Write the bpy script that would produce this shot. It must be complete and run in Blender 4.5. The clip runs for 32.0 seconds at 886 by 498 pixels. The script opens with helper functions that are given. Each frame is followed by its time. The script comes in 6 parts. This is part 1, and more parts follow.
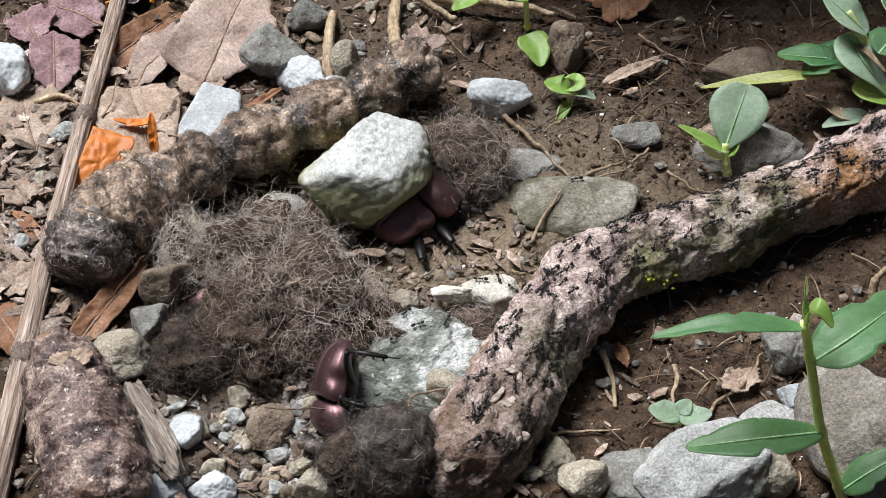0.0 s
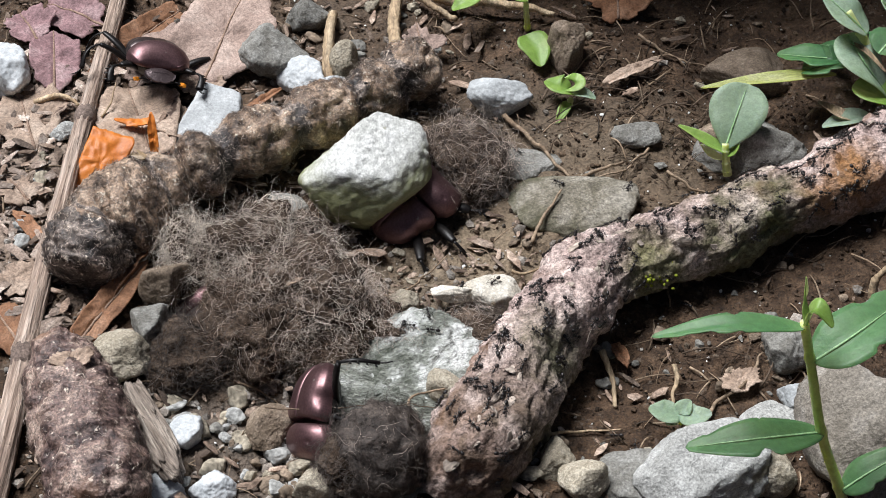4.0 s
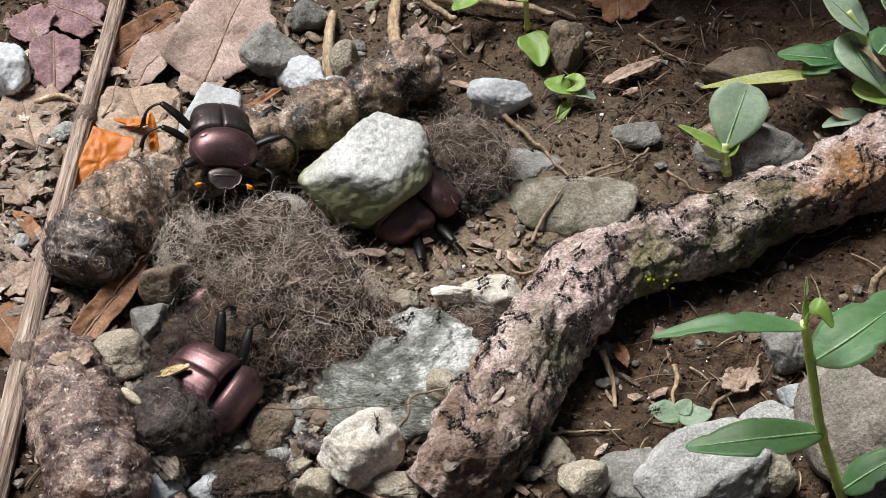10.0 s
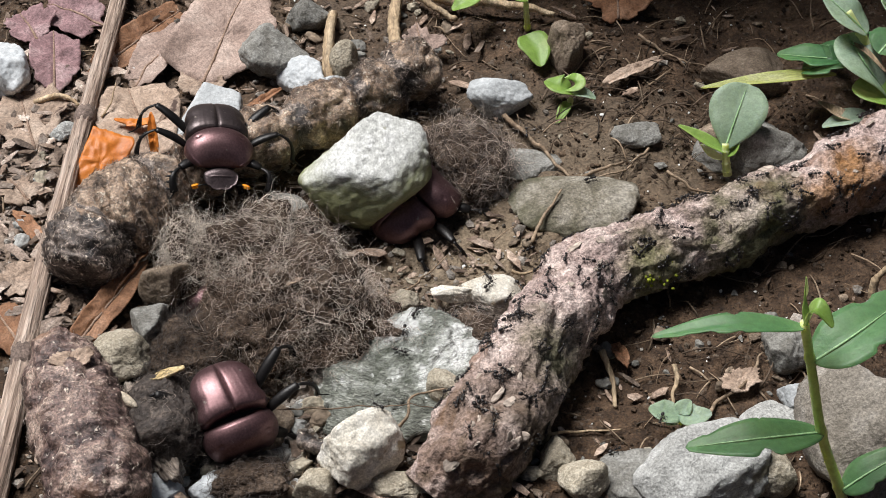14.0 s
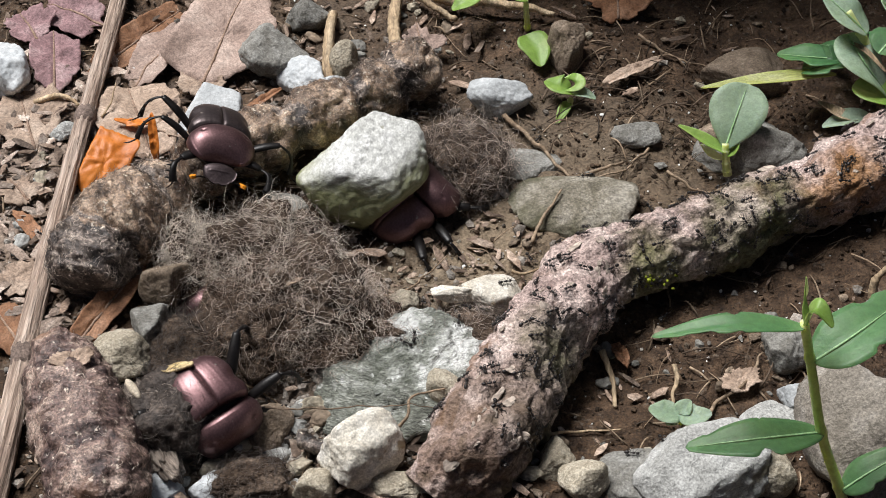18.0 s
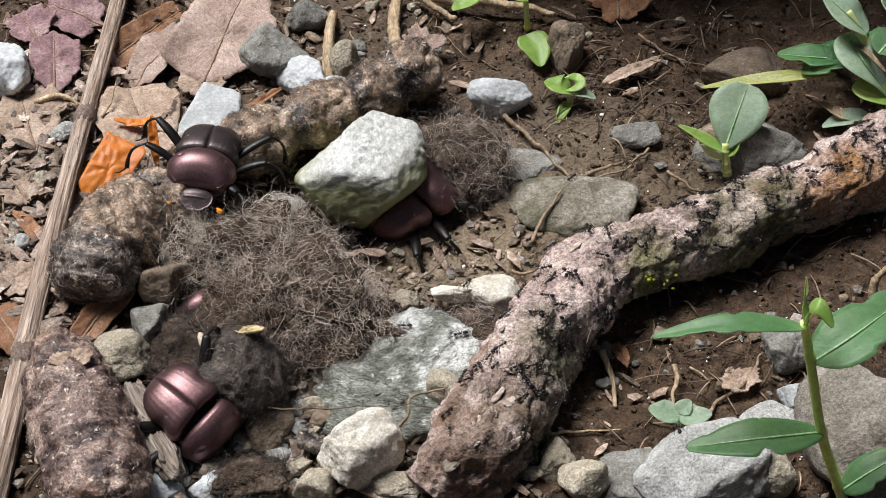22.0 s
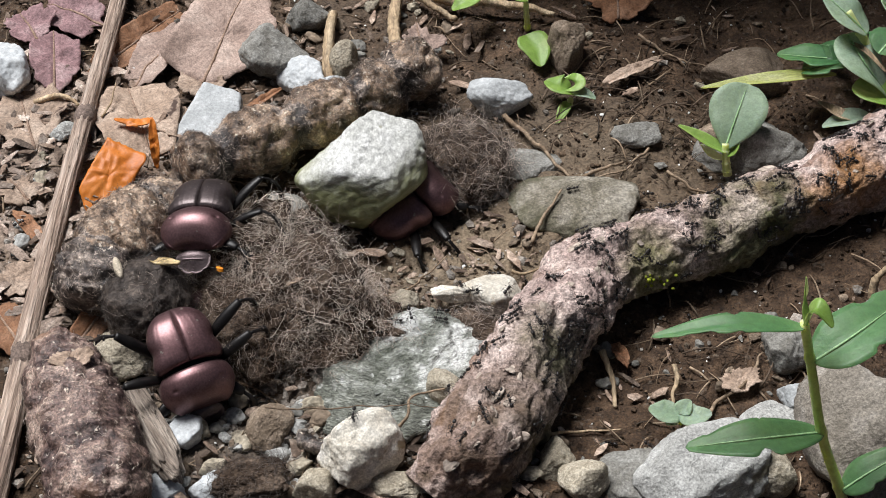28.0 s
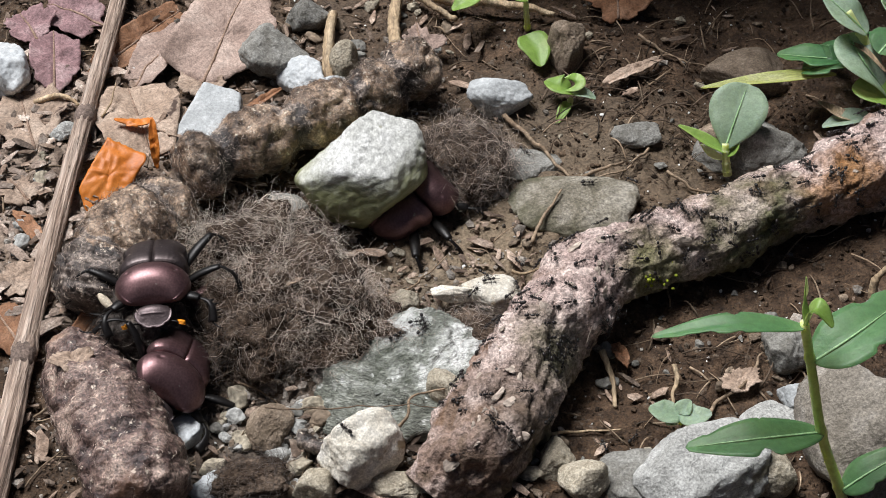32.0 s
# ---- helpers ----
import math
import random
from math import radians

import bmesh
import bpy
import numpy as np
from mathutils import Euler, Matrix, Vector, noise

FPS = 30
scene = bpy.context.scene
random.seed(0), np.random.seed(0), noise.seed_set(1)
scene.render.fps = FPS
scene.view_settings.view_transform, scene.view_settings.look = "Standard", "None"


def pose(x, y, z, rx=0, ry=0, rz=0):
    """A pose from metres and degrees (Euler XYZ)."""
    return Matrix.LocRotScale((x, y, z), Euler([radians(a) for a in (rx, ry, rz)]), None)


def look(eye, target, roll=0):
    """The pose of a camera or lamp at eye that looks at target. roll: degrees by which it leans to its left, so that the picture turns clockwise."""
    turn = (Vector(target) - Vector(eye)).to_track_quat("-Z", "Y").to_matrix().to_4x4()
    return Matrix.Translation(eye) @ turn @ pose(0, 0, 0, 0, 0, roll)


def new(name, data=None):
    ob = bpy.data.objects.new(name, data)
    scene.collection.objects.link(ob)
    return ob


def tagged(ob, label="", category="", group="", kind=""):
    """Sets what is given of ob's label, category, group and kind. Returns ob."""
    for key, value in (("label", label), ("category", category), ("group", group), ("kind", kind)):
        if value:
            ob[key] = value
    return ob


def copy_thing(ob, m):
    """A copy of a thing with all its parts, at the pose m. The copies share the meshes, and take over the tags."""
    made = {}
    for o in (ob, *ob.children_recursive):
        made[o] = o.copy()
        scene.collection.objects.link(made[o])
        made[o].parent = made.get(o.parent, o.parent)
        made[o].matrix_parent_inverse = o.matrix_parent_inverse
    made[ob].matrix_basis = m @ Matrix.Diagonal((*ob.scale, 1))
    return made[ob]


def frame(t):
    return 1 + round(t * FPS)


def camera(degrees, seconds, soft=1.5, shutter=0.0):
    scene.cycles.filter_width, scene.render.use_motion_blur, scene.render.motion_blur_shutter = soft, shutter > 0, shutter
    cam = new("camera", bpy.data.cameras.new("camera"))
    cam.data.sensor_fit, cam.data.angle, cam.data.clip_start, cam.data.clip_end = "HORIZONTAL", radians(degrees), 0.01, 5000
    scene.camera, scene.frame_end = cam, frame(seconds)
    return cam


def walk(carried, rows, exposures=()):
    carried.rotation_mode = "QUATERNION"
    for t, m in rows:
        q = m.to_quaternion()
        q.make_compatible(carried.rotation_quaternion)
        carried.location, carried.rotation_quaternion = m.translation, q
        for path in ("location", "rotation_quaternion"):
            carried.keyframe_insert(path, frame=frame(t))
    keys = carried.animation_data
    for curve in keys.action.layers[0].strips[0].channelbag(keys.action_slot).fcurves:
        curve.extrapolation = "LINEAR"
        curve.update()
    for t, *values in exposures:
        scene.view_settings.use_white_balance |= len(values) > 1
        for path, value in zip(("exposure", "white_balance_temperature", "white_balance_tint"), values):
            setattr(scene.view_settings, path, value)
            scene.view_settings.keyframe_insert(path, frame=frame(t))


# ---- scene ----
# All lengths below are millimetres unless said otherwise; MM turns them into metres.
from mathutils.bvhtree import BVHTree

MM = 0.001


def at(x, y, z=0.0, rx=0, ry=0, rz=0):
    """A pose from millimetres and degrees."""
    return pose(x * MM, y * MM, z * MM, rx, ry, rz)


cam = camera(30, 32.0, soft=0.95)
EYE = [v * MM for v in (0, -275.9, 275.9)]
walk(cam, [(0.0, look(EYE, (0, 0, 0))), (32.0, look(EYE, (0, 0, 0)))], ((0.0, 0.63, 5950, 10), (6.0, 0.61, 6000, 11), (8.5, 0.54, 6200, 11), (25.0, 0.54, 6150, 11), (32.0, 0.51, 6100, 11)))

# ---- daylight under a bright overcast sky ----
world = bpy.data.worlds.new("sky")
scene.world = world
world.use_nodes = True
wn = world.node_tree.nodes
sky = wn.new("ShaderNodeTexSky")
sky.sky_type, sky.sun_disc = "NISHITA", False
sky.sun_elevation, sky.sun_rotation = radians(64), radians(-50)
sky.dust_density, sky.air_density = 6.0, 1.0
world.node_tree.links.new(sky.outputs[0], wn["Background"].inputs[0])
wn["Background"].inputs[1].default_value = 0.013
sun = new("sun", bpy.data.lights.new("sun", "SUN"))
sun.data.energy, sun.data.angle, sun.data.color = 3.95, radians(28), (1.0, 0.96, 0.9)
sun.matrix_world = look((-0.75, 0.62, 2.0), (0, 0, 0))

# ---- noise on arrays ----


def vnoise(p, scale, seed=0):
    q = np.asarray(p, float) * scale + 1000.0
    i = np.floor(q).astype(np.int64)
    f = q - i
    f = f * f * (3 - 2 * f)
    out = 0.0
    for a in (0, 1):
        for b in (0, 1):
            for c in (0, 1):
                h = ((i[:, 0] + a) * 374761393 + (i[:, 1] + b) * 668265263 + (i[:, 2] + c) * 1440662683 + seed * 974711) & 0xFFFFFFFF
                h = ((h ^ (h >> 13)) * 1274126177) & 0xFFFFFFFF
                h = (h ^ (h >> 16)) & 0xFFFF
                w = (f[:, 0] if a else 1 - f[:, 0]) * (f[:, 1] if b else 1 - f[:, 1]) * (f[:, 2] if c else 1 - f[:, 2])
                out = out + w * (h / 65535.0)
    return out * 2 - 1


def fbm(p, scale, seed=0, octaves=4):
    total, amp = 0.0, 1.0
    for k in range(octaves):
        total = total + amp * vnoise(p, scale * 2 ** k, seed + 17 * k)
        amp *= 0.5
    return total


def ground_z(x, y):
    """Height of the soil: low humps, a hollow below the root, a bank that rises behind on the right."""
    x, y = np.atleast_1d(np.asarray(x, float)), np.atleast_1d(np.asarray(y, float))
    p = np.stack([x, y, np.zeros_like(x)], 1)
    near = np.exp(-(np.maximum(np.hypot(x, y) - 170, 0) / 120) ** 2)
    z = near * (2.2 * fbm(p, 1 / 38, 3, 3) + 0.9 * fbm(p, 1 / 7, 5, 3))
    z = z + near * 5.0 * np.clip((y - 45 + 0.2 * x) / 60, 0, 1) ** 1.5 * np.clip((x + 10) / 60, 0, 1)
    return z


def gz(x, y):
    return float(ground_z(x, y)[0])


# ---- mesh helpers ----


def mesh(name, v, f, mats=(), smooth=True, index=None):
    me = bpy.data.meshes.new(name)
    me.from_pydata((np.asarray(v, float) * MM).tolist(), [], f if isinstance(f, list) else f.tolist())
    for m in mats if isinstance(mats, (list, tuple)) else (mats,):
        me.materials.append(m)
    me.polygons.foreach_set("use_smooth", [smooth] * len(me.polygons))
    if index is not None:
        me.polygons.foreach_set("material_index", index)
    me.update()
    return me


def part(name, me, parent, m=None, label=""):
    ob = new(name, me)
    ob.parent = parent
    if m is not None:
        ob.matrix_basis = m
    return tagged(ob, label)


def thing(name, me, m, label, category, group="", kind=""):
    ob = new(name, me)
    ob.matrix_basis = m
    return tagged(ob, label, category, group, kind)


ICO = {}


def ico(n):
    if n not in ICO:
        bm = bmesh.new()
        bmesh.ops.create_icosphere(bm, subdivisions=n, radius=1)
        bm.verts.ensure_lookup_table()
        ICO[n] = (np.array([v.co[:] for v in bm.verts]), np.array([[v.index for v in f.verts] for f in bm.faces]))
        bm.free()
    return ICO[n]


def catmull(points, n):
    p = np.asarray(points, float)
    p = np.vstack([2 * p[0] - p[1], p, 2 * p[-1] - p[-2]])
    out = []
    for t in np.linspace(0, len(p) - 3 - 1e-6, n):
        i = int(t)
        u = t - i
        a, b, c, d = p[i:i + 4]
        out.append(0.5 * (2 * b + (c - a) * u + (2 * a - 5 * b + 4 * c - d) * u * u + (3 * b - a - 3 * c + d) * u ** 3))
    return np.array(out)


def frames_along(c):
    """Tangent, side and up vectors along a line of points, with up kept upward."""
    t = np.gradient(c, axis=0)
    t /= np.linalg.norm(t, axis=1)[:, None] + 1e-9
    up = np.array([0, 0, 1.0])
    side = np.cross(t, up)
    n = np.linalg.norm(side, axis=1)[:, None]
    side = np.where(n > 0.05, side / np.maximum(n, 1e-6), np.array([1.0, 0, 0]))
    return t, side, np.cross(side, t)


def tube(c, r, ring=12, squash=1.0, cap=True):
    """A tube round the points c with radii r: vertices and faces."""
    c, r = np.asarray(c, float), np.asarray(r, float)
    t, s, u = frames_along(c)
    a = np.linspace(0, 2 * np.pi, ring, endpoint=False)
    v = c[:, None] + r[:, None, None] * (np.cos(a)[None, :, None] * s[:, None] + squash * np.sin(a)[None, :, None] * u[:, None])
    n = len(c)
    f = []
    for i in range(n - 1):
        for j in range(ring):
            k = (j + 1) % ring
            f.append((i * ring + j, i * ring + k, (i + 1) * ring + k, (i + 1) * ring + j))
    if cap:
        f.append(tuple(range(ring))[::-1])
        f.append(tuple((n - 1) * ring + j for j in range(ring)))
    return v.reshape(-1, 3), f


def joined(pieces):
    vs, fs, n = [], [], 0
    for v, f in pieces:
        vs.append(v)
        fs += [tuple(i + n for i in g) for g in f]
        n += len(v)
    return np.vstack(vs), fs


def normals_of(v, f):
    f = np.asarray(f)
    n = np.zeros_like(v)
    fn = np.cross(v[f[:, 1]] - v[f[:, 0]], v[f[:, 2]] - v[f[:, 0]])
    for k in range(f.shape[1]):
        np.add.at(n, f[:, k], fn)
    return n / (np.linalg.norm(n, axis=1)[:, None] + 1e-12)


# ---- materials ----


def surface(name, cols, scale=300, rough=0.85, bump=0.6, fine=6.0, spec=0.3, metal=0.0, vary=0.25, island=False, spots=None,
            layer=None, stretch=None, coat=0.0, bump_mm=0.6, detail=6, grain=0.24, amp=0.42, spots2=None, span=(0.3, 0.7), patches=(), glow=0.0):
    """Noise colours at two scales, a fine relief and piece-to-piece variation. spots: (colour, scale, amount).
    layer: (colour, low z, high z in mm): a growth on the lower flank. Scales are per metre."""
    m = bpy.data.materials.new(name)
    m.use_nodes = True
    nt = m.node_tree
    L = nt.links.new
    b = nt.nodes["Principled BSDF"]
    tc = nt.nodes.new("ShaderNodeTexCoord")
    src = tc.outputs["Object"]
    if stretch:
        mp = nt.nodes.new("ShaderNodeMapping")
        mp.inputs["Scale"].default_value = stretch
        L(src, mp.inputs[0])
        src = mp.outputs[0]

    def noise_node(s, d=detail, dist=0.0):
        n = nt.nodes.new("ShaderNodeTexNoise")
        n.inputs["Scale"].default_value, n.inputs["Detail"].default_value, n.inputs["Roughness"].default_value = s, d, 0.62
        n.inputs["Distortion"].default_value = dist
        L(src, n.inputs["Vector"])
        return n

    def mix(kind, fac, a, c):
        x = nt.nodes.new("ShaderNodeMix")
        x.data_type, x.blend_type = "RGBA", kind
        for sock, val in ((x.inputs[0], fac), (x.inputs[6], a), (x.inputs[7], c)):
            if hasattr(val, "links"):
                L(val, sock)
            elif isinstance(val, (int, float)):
                sock.default_value = val
            else:
                sock.default_value = (*val, 1)
        return x.outputs[2]

    n1 = noise_node(scale, detail, 0.4)
    ramp = nt.nodes.new("ShaderNodeValToRGB")
    el = ramp.color_ramp.elements
    pos = np.linspace(*span, len(cols))
    el[0].position, el[0].color = pos[0], (*cols[0], 1)
    el[1].position, el[1].color = pos[-1], (*cols[-1], 1)
    for p_, c_ in zip(pos[1:-1], cols[1:-1]):
        e = el.new(p_)
        e.color = (*c_, 1)
    L(n1.outputs["Fac"], ramp.inputs[0])
    col = ramp.outputs[0]
    n2 = noise_node(scale * fine, 4)
    r2 = nt.nodes.new("ShaderNodeMapRange")
    r2.inputs[1].default_value, r2.inputs[2].default_value, r2.inputs[3].default_value, r2.inputs[4].default_value = 0.3, 0.7, 1 - amp, 1 + amp
    L(n2.outputs["Fac"], r2.inputs[0])
    col = mix("MULTIPLY", 1.0, col, r2.outputs[0])
    if grain:
        n9 = noise_node(2300, 2)
        r9 = nt.nodes.new("ShaderNodeMapRange")
        r9.inputs[1].default_value, r9.inputs[2].default_value, r9.inputs[3].default_value, r9.inputs[4].default_value = 0.35, 0.65, 1 - grain, 1 + grain
        L(n9.outputs["Fac"], r9.inputs[0])
        col = mix("MULTIPLY", 1.0, col, r9.outputs[0])
    if spots:
        n3 = noise_node(spots[1], 3)
        r3 = nt.nodes.new("ShaderNodeMapRange")
        r3.inputs[1].default_value, r3.inputs[2].default_value = 0.68 - spots[2], 0.74 - spots[2]
        L(n3.outputs["Fac"], r3.inputs[0])
        col = mix("MIX", r3.outputs[0], col, spots[0])
    if spots2:
        n4 = noise_node(spots2[1], 4, 0.8)
        r6 = nt.nodes.new("ShaderNodeMapRange")
        r6.inputs[1].default_value, r6.inputs[2].default_value = 0.62 - spots2[2], 0.76 - spots2[2]
        L(n4.outputs["Fac"], r6.inputs[0])
        col = mix("MIX", r6.outputs[0], col, spots2[0])
    for px_, py_, pz_, rad, colour, most in patches:
        dist = nt.nodes.new("ShaderNodeVectorMath")
        dist.operation = "DISTANCE"
        L(tc.outputs["Object"], dist.inputs[0])
        dist.inputs[1].default_value = (px_ * MM, py_ * MM, pz_ * MM)
        wob = nt.nodes.new("ShaderNodeMath")
        wob.operation = "MULTIPLY_ADD"
        L(n1.outputs["Fac"], wob.inputs[0])
        wob.inputs[1].default_value = rad * 1.4 * MM
        L(dist.outputs["Value"], wob.inputs[2])
        r7 = nt.nodes.new("ShaderNodeMapRange")
        r7.inputs[1].default_value, r7.inputs[2].default_value = rad * 1.1 * MM, rad * 1.9 * MM
        r7.inputs[3].default_value, r7.inputs[4].default_value = most, 0.0
        L(wob.outputs[0], r7.inputs[0])
        tint = mix("MULTIPLY", 1.0, colour, r2.outputs[0])
        col = mix("MIX", r7.outputs[0], col, tint)
    if layer:
        sp = nt.nodes.new("ShaderNodeSeparateXYZ")
        L(tc.outputs["Object"], sp.inputs[0])
        ad = nt.nodes.new("ShaderNodeMath")
        ad.operation = "MULTIPLY_ADD"
        L(n1.outputs["Fac"], ad.inputs[0])
        ad.inputs[1].default_value = (layer[2] - layer[1]) * MM * 1.6
        L(sp.outputs[2], ad.inputs[2])
        r4 = nt.nodes.new("ShaderNodeMapRange")
        r4.inputs[1].default_value, r4.inputs[2].default_value = layer[1] * MM, layer[2] * MM
        r4.inputs[3].default_value, r4.inputs[4].default_value = 0.85, 0.0
        L(ad.outputs[0], r4.inputs[0])
        col = mix("MIX", r4.outputs[0], col, layer[0])
    if vary:
        if island:
            rnd = nt.nodes.new("ShaderNodeNewGeometry").outputs["Random Per Island"]
        else:
            rnd = nt.nodes.new("ShaderNodeObjectInfo").outputs["Random"]
        r5 = nt.nodes.new("ShaderNodeMapRange")
        r5.inputs[3].default_value, r5.inputs[4].default_value = 1 - vary, 1 + vary
        L(rnd, r5.inputs[0])
        col = mix("MULTIPLY", 1.0, col, r5.outputs[0])
    L(col, b.inputs["Base Color"])
    b.inputs["Roughness"].default_value = rough
    b.inputs["Specular IOR Level"].default_value = spec
    b.inputs["Metallic"].default_value = metal
    b.inputs["Subsurface Weight"].default_value, b.inputs["Subsurface Scale"].default_value = glow, 0.003
    b.inputs["Subsurface Radius"].default_value = (1.0, 1.0, 0.5)
    b.inputs["Coat Weight"].default_value = coat
    b.inputs["Coat Roughness"].default_value = 0.25
    if bump:
        bn = nt.nodes.new("ShaderNodeBump")
        bn.inputs["Strength"].default_value, bn.inputs["Distance"].default_value = bump, bump_mm * MM
        ad2 = nt.nodes.new("ShaderNodeMath")
        ad2.operation = "ADD"
        L(n1.outputs["Fac"], ad2.inputs[0])
        L(n2.outputs["Fac"], ad2.inputs[1])
        L(ad2.outputs[0], bn.inputs["Height"])
        L(bn.outputs[0], b.inputs["Normal"])
    return m


SOIL = surface("soil", [(0.025, 0.0135, 0.007), (0.062, 0.0365, 0.02), (0.135, 0.086, 0.052)], 170, 0.75, 1.0, 7, 0.35, vary=0, amp=0.5, grain=0.3, spots=((0.13, 0.1, 0.075), 420, 0.07), bump_mm=0.9,
               patches=[(8.8, -2.6, 0, 22, (0.24, 0.185, 0.125), 0.9), (-8.2, -21.6, 0, 18, (0.2, 0.16, 0.115), 0.8), (29.9, 21.8, 0, 24, (0.2, 0.15, 0.1), 0.8), (52.0, 30.0, 0, 26, (0.15, 0.112, 0.075), 0.7), (-103.1, 21.8, 0, 45, (0.3, 0.232, 0.183), 0.9), (-43.0, -63.3, 0, 32, (0.15, 0.12, 0.095), 0.8), (-34.3, 82.6, 0, 32, (0.11, 0.08, 0.055), 0.7), (16.6, 41.8, 0, 26, (0.12, 0.09, 0.062), 0.75)])
CRUMB = surface("crumb", [(0.026, 0.016, 0.009), (0.064, 0.041, 0.025), (0.13, 0.092, 0.06)], 350, 0.8, 0.6, 5, 0.3, vary=0.6, island=True, grain=0.3)
GRIT = surface("grit", [(0.12, 0.1, 0.085), (0.24, 0.21, 0.18), (0.38, 0.36, 0.33)], 300, 0.85, 0.6, 5, 0.3, vary=0.5, island=True)
PALE = surface("pale_rock", [(0.33, 0.335, 0.31), (0.49, 0.495, 0.475), (0.7, 0.705, 0.695)], 130, 0.8, 0.5, 8, 0.3, vary=0, amp=0.32, grain=0.2,
               spots=((0.3, 0.3, 0.25), 420, 0.0), layer=((0.2, 0.21, 0.075), 7.3, 12), stretch=(1, 0.6, 1.6))
WHITE = surface("white_rock", [(0.46, 0.41, 0.33), (0.63, 0.595, 0.52), (0.75, 0.73, 0.68)], 110, 0.75, 0.6, 9, 0.3, vary=0.1, amp=0.18,
                spots=((0.36, 0.29, 0.19), 140, 0.06))
GREY = surface("grey_rock", [(0.12, 0.113, 0.097), (0.205, 0.2, 0.182), (0.3, 0.297, 0.278)], 260, 0.8, 0.7, 6, 0.35, vary=0.25, amp=0.3)
WHITEB = surface("bluish_white_rock", [(0.42, 0.45, 0.47), (0.56, 0.585, 0.6), (0.7, 0.72, 0.73)], 110, 0.75, 0.4, 7, 0.3, vary=0.1, amp=0.2, grain=0.1)
BLUISH = surface("bluish_rock", [(0.31, 0.325, 0.33), (0.44, 0.46, 0.47), (0.58, 0.595, 0.6)], 130, 0.75, 0.4, 7, 0.35, vary=0.15, amp=0.22, grain=0.12)
BROWNR = surface("brown_rock", [(0.12, 0.09, 0.06), (0.22, 0.17, 0.125), (0.32, 0.26, 0.2)], 260, 0.85, 0.7, 6, 0.3, vary=0.3, amp=0.3)
BOULDER = surface("boulder", [(0.13, 0.113, 0.09), (0.25, 0.225, 0.19), (0.41, 0.385, 0.35)], 75, 0.85, 0.9, 16, 0.3, vary=0.0, amp=0.35, spots=((0.13, 0.12, 0.085), 60, 0.05))
GREYWHITE = surface("grey_white_rock", [(0.25, 0.25, 0.235), (0.38, 0.382, 0.367), (0.55, 0.555, 0.545)], 85, 0.8, 0.8, 14, 0.3, vary=0.08, amp=0.3, spots=((0.24, 0.22, 0.17), 120, 0.04))
BEIGE = surface("beige_rock", [(0.22, 0.19, 0.14), (0.35, 0.31, 0.24), (0.46, 0.42, 0.34)], 400, 0.88, 0.8, 5, 0.25, vary=0.25, amp=0.3)
# The near-white spots paint the slate's glints into its colour.
SLATE = surface("slate", [(0.075, 0.08, 0.065), (0.19, 0.2, 0.17), (0.42, 0.43, 0.4)], 110, 0.42, 1.0, 8, 0.55, vary=0.2, stretch=(1, 2.5, 3),
                spots=((0.55, 0.56, 0.54), 200, 0.05), bump_mm=1.2, amp=0.6)
# Brightest spots are glints of the mica, put in as base colour.
SLATEPALE = surface("mica_slab", [(0.11, 0.12, 0.095), (0.3, 0.315, 0.28), (0.72, 0.73, 0.71)], 130, 0.45, 1.0, 8, 0.5, vary=0, stretch=(1, 1.5, 1.2), span=(0.38, 0.64), spots=((0.74, 0.75, 0.73), 90, 0.07), spots2=((0.07, 0.07, 0.06), 150, 0.0), bump_mm=1.2)
FLATGR = surface("flat_stone", [(0.1, 0.088, 0.062), (0.2, 0.18, 0.14), (0.36, 0.335, 0.285)], 140, 0.8, 0.7, 8, 0.3, vary=0.1,
                 layer=((0.085, 0.09, 0.04), 1, 8))
BARK = surface("root_bark", [(0.17, 0.118, 0.108), (0.42, 0.325, 0.295), (0.72, 0.6, 0.55)], 120, 0.88, 1.0, 9, 0.25, vary=0, amp=0.6, grain=0.3,
               spots=((0.14, 0.12, 0.085), 42, 0.03), spots2=((0.22, 0.13, 0.08), 60, 0.03), bump_mm=0.9, layer=((0.11, 0.1, 0.05), 6, 14),
               patches=[(96.6, 9.0, 14, 10, (0.3, 0.14, 0.03), 0.75), (87.3, 3.2, 14, 6, (0.3, 0.14, 0.03), 0.6), (71.5, -4.0, 6, 17, (0.12, 0.13, 0.055), 0.85), (47.9, -16.8, 8, 11, (0.14, 0.15, 0.05), 0.7), (21.1, -43.9, 11, 11, (0.11, 0.115, 0.055), 0.8), (7.6, -67.2, 6, 15, (0.17, 0.112, 0.074), 0.85), (15.9, -60.7, 8, 11, (0.1, 0.08, 0.055), 0.85), (10.0, -56.0, 13, 11, (0.19, 0.142, 0.11), 0.6)])
BARKFLAKE = surface("bark_flake", [(0.2, 0.16, 0.13), (0.38, 0.32, 0.27), (0.55, 0.47, 0.4)], 150, 0.88, 0.8, 6, 0.25, vary=0.35, bump_mm=0.8)
STICKNODE = surface("stick_node", [(0.12, 0.09, 0.075), (0.25, 0.19, 0.16)], 300, 0.85, 0.8, 5, 0.3, vary=0)
STICK = surface("stick_bark", [(0.25, 0.18, 0.14), (0.43, 0.33, 0.265), (0.56, 0.46, 0.39)], 700, 0.8, 1.0, 4, 0.3, vary=0, stretch=(1, 0.05, 1), bump_mm=0.8, span=(0.36, 0.66))
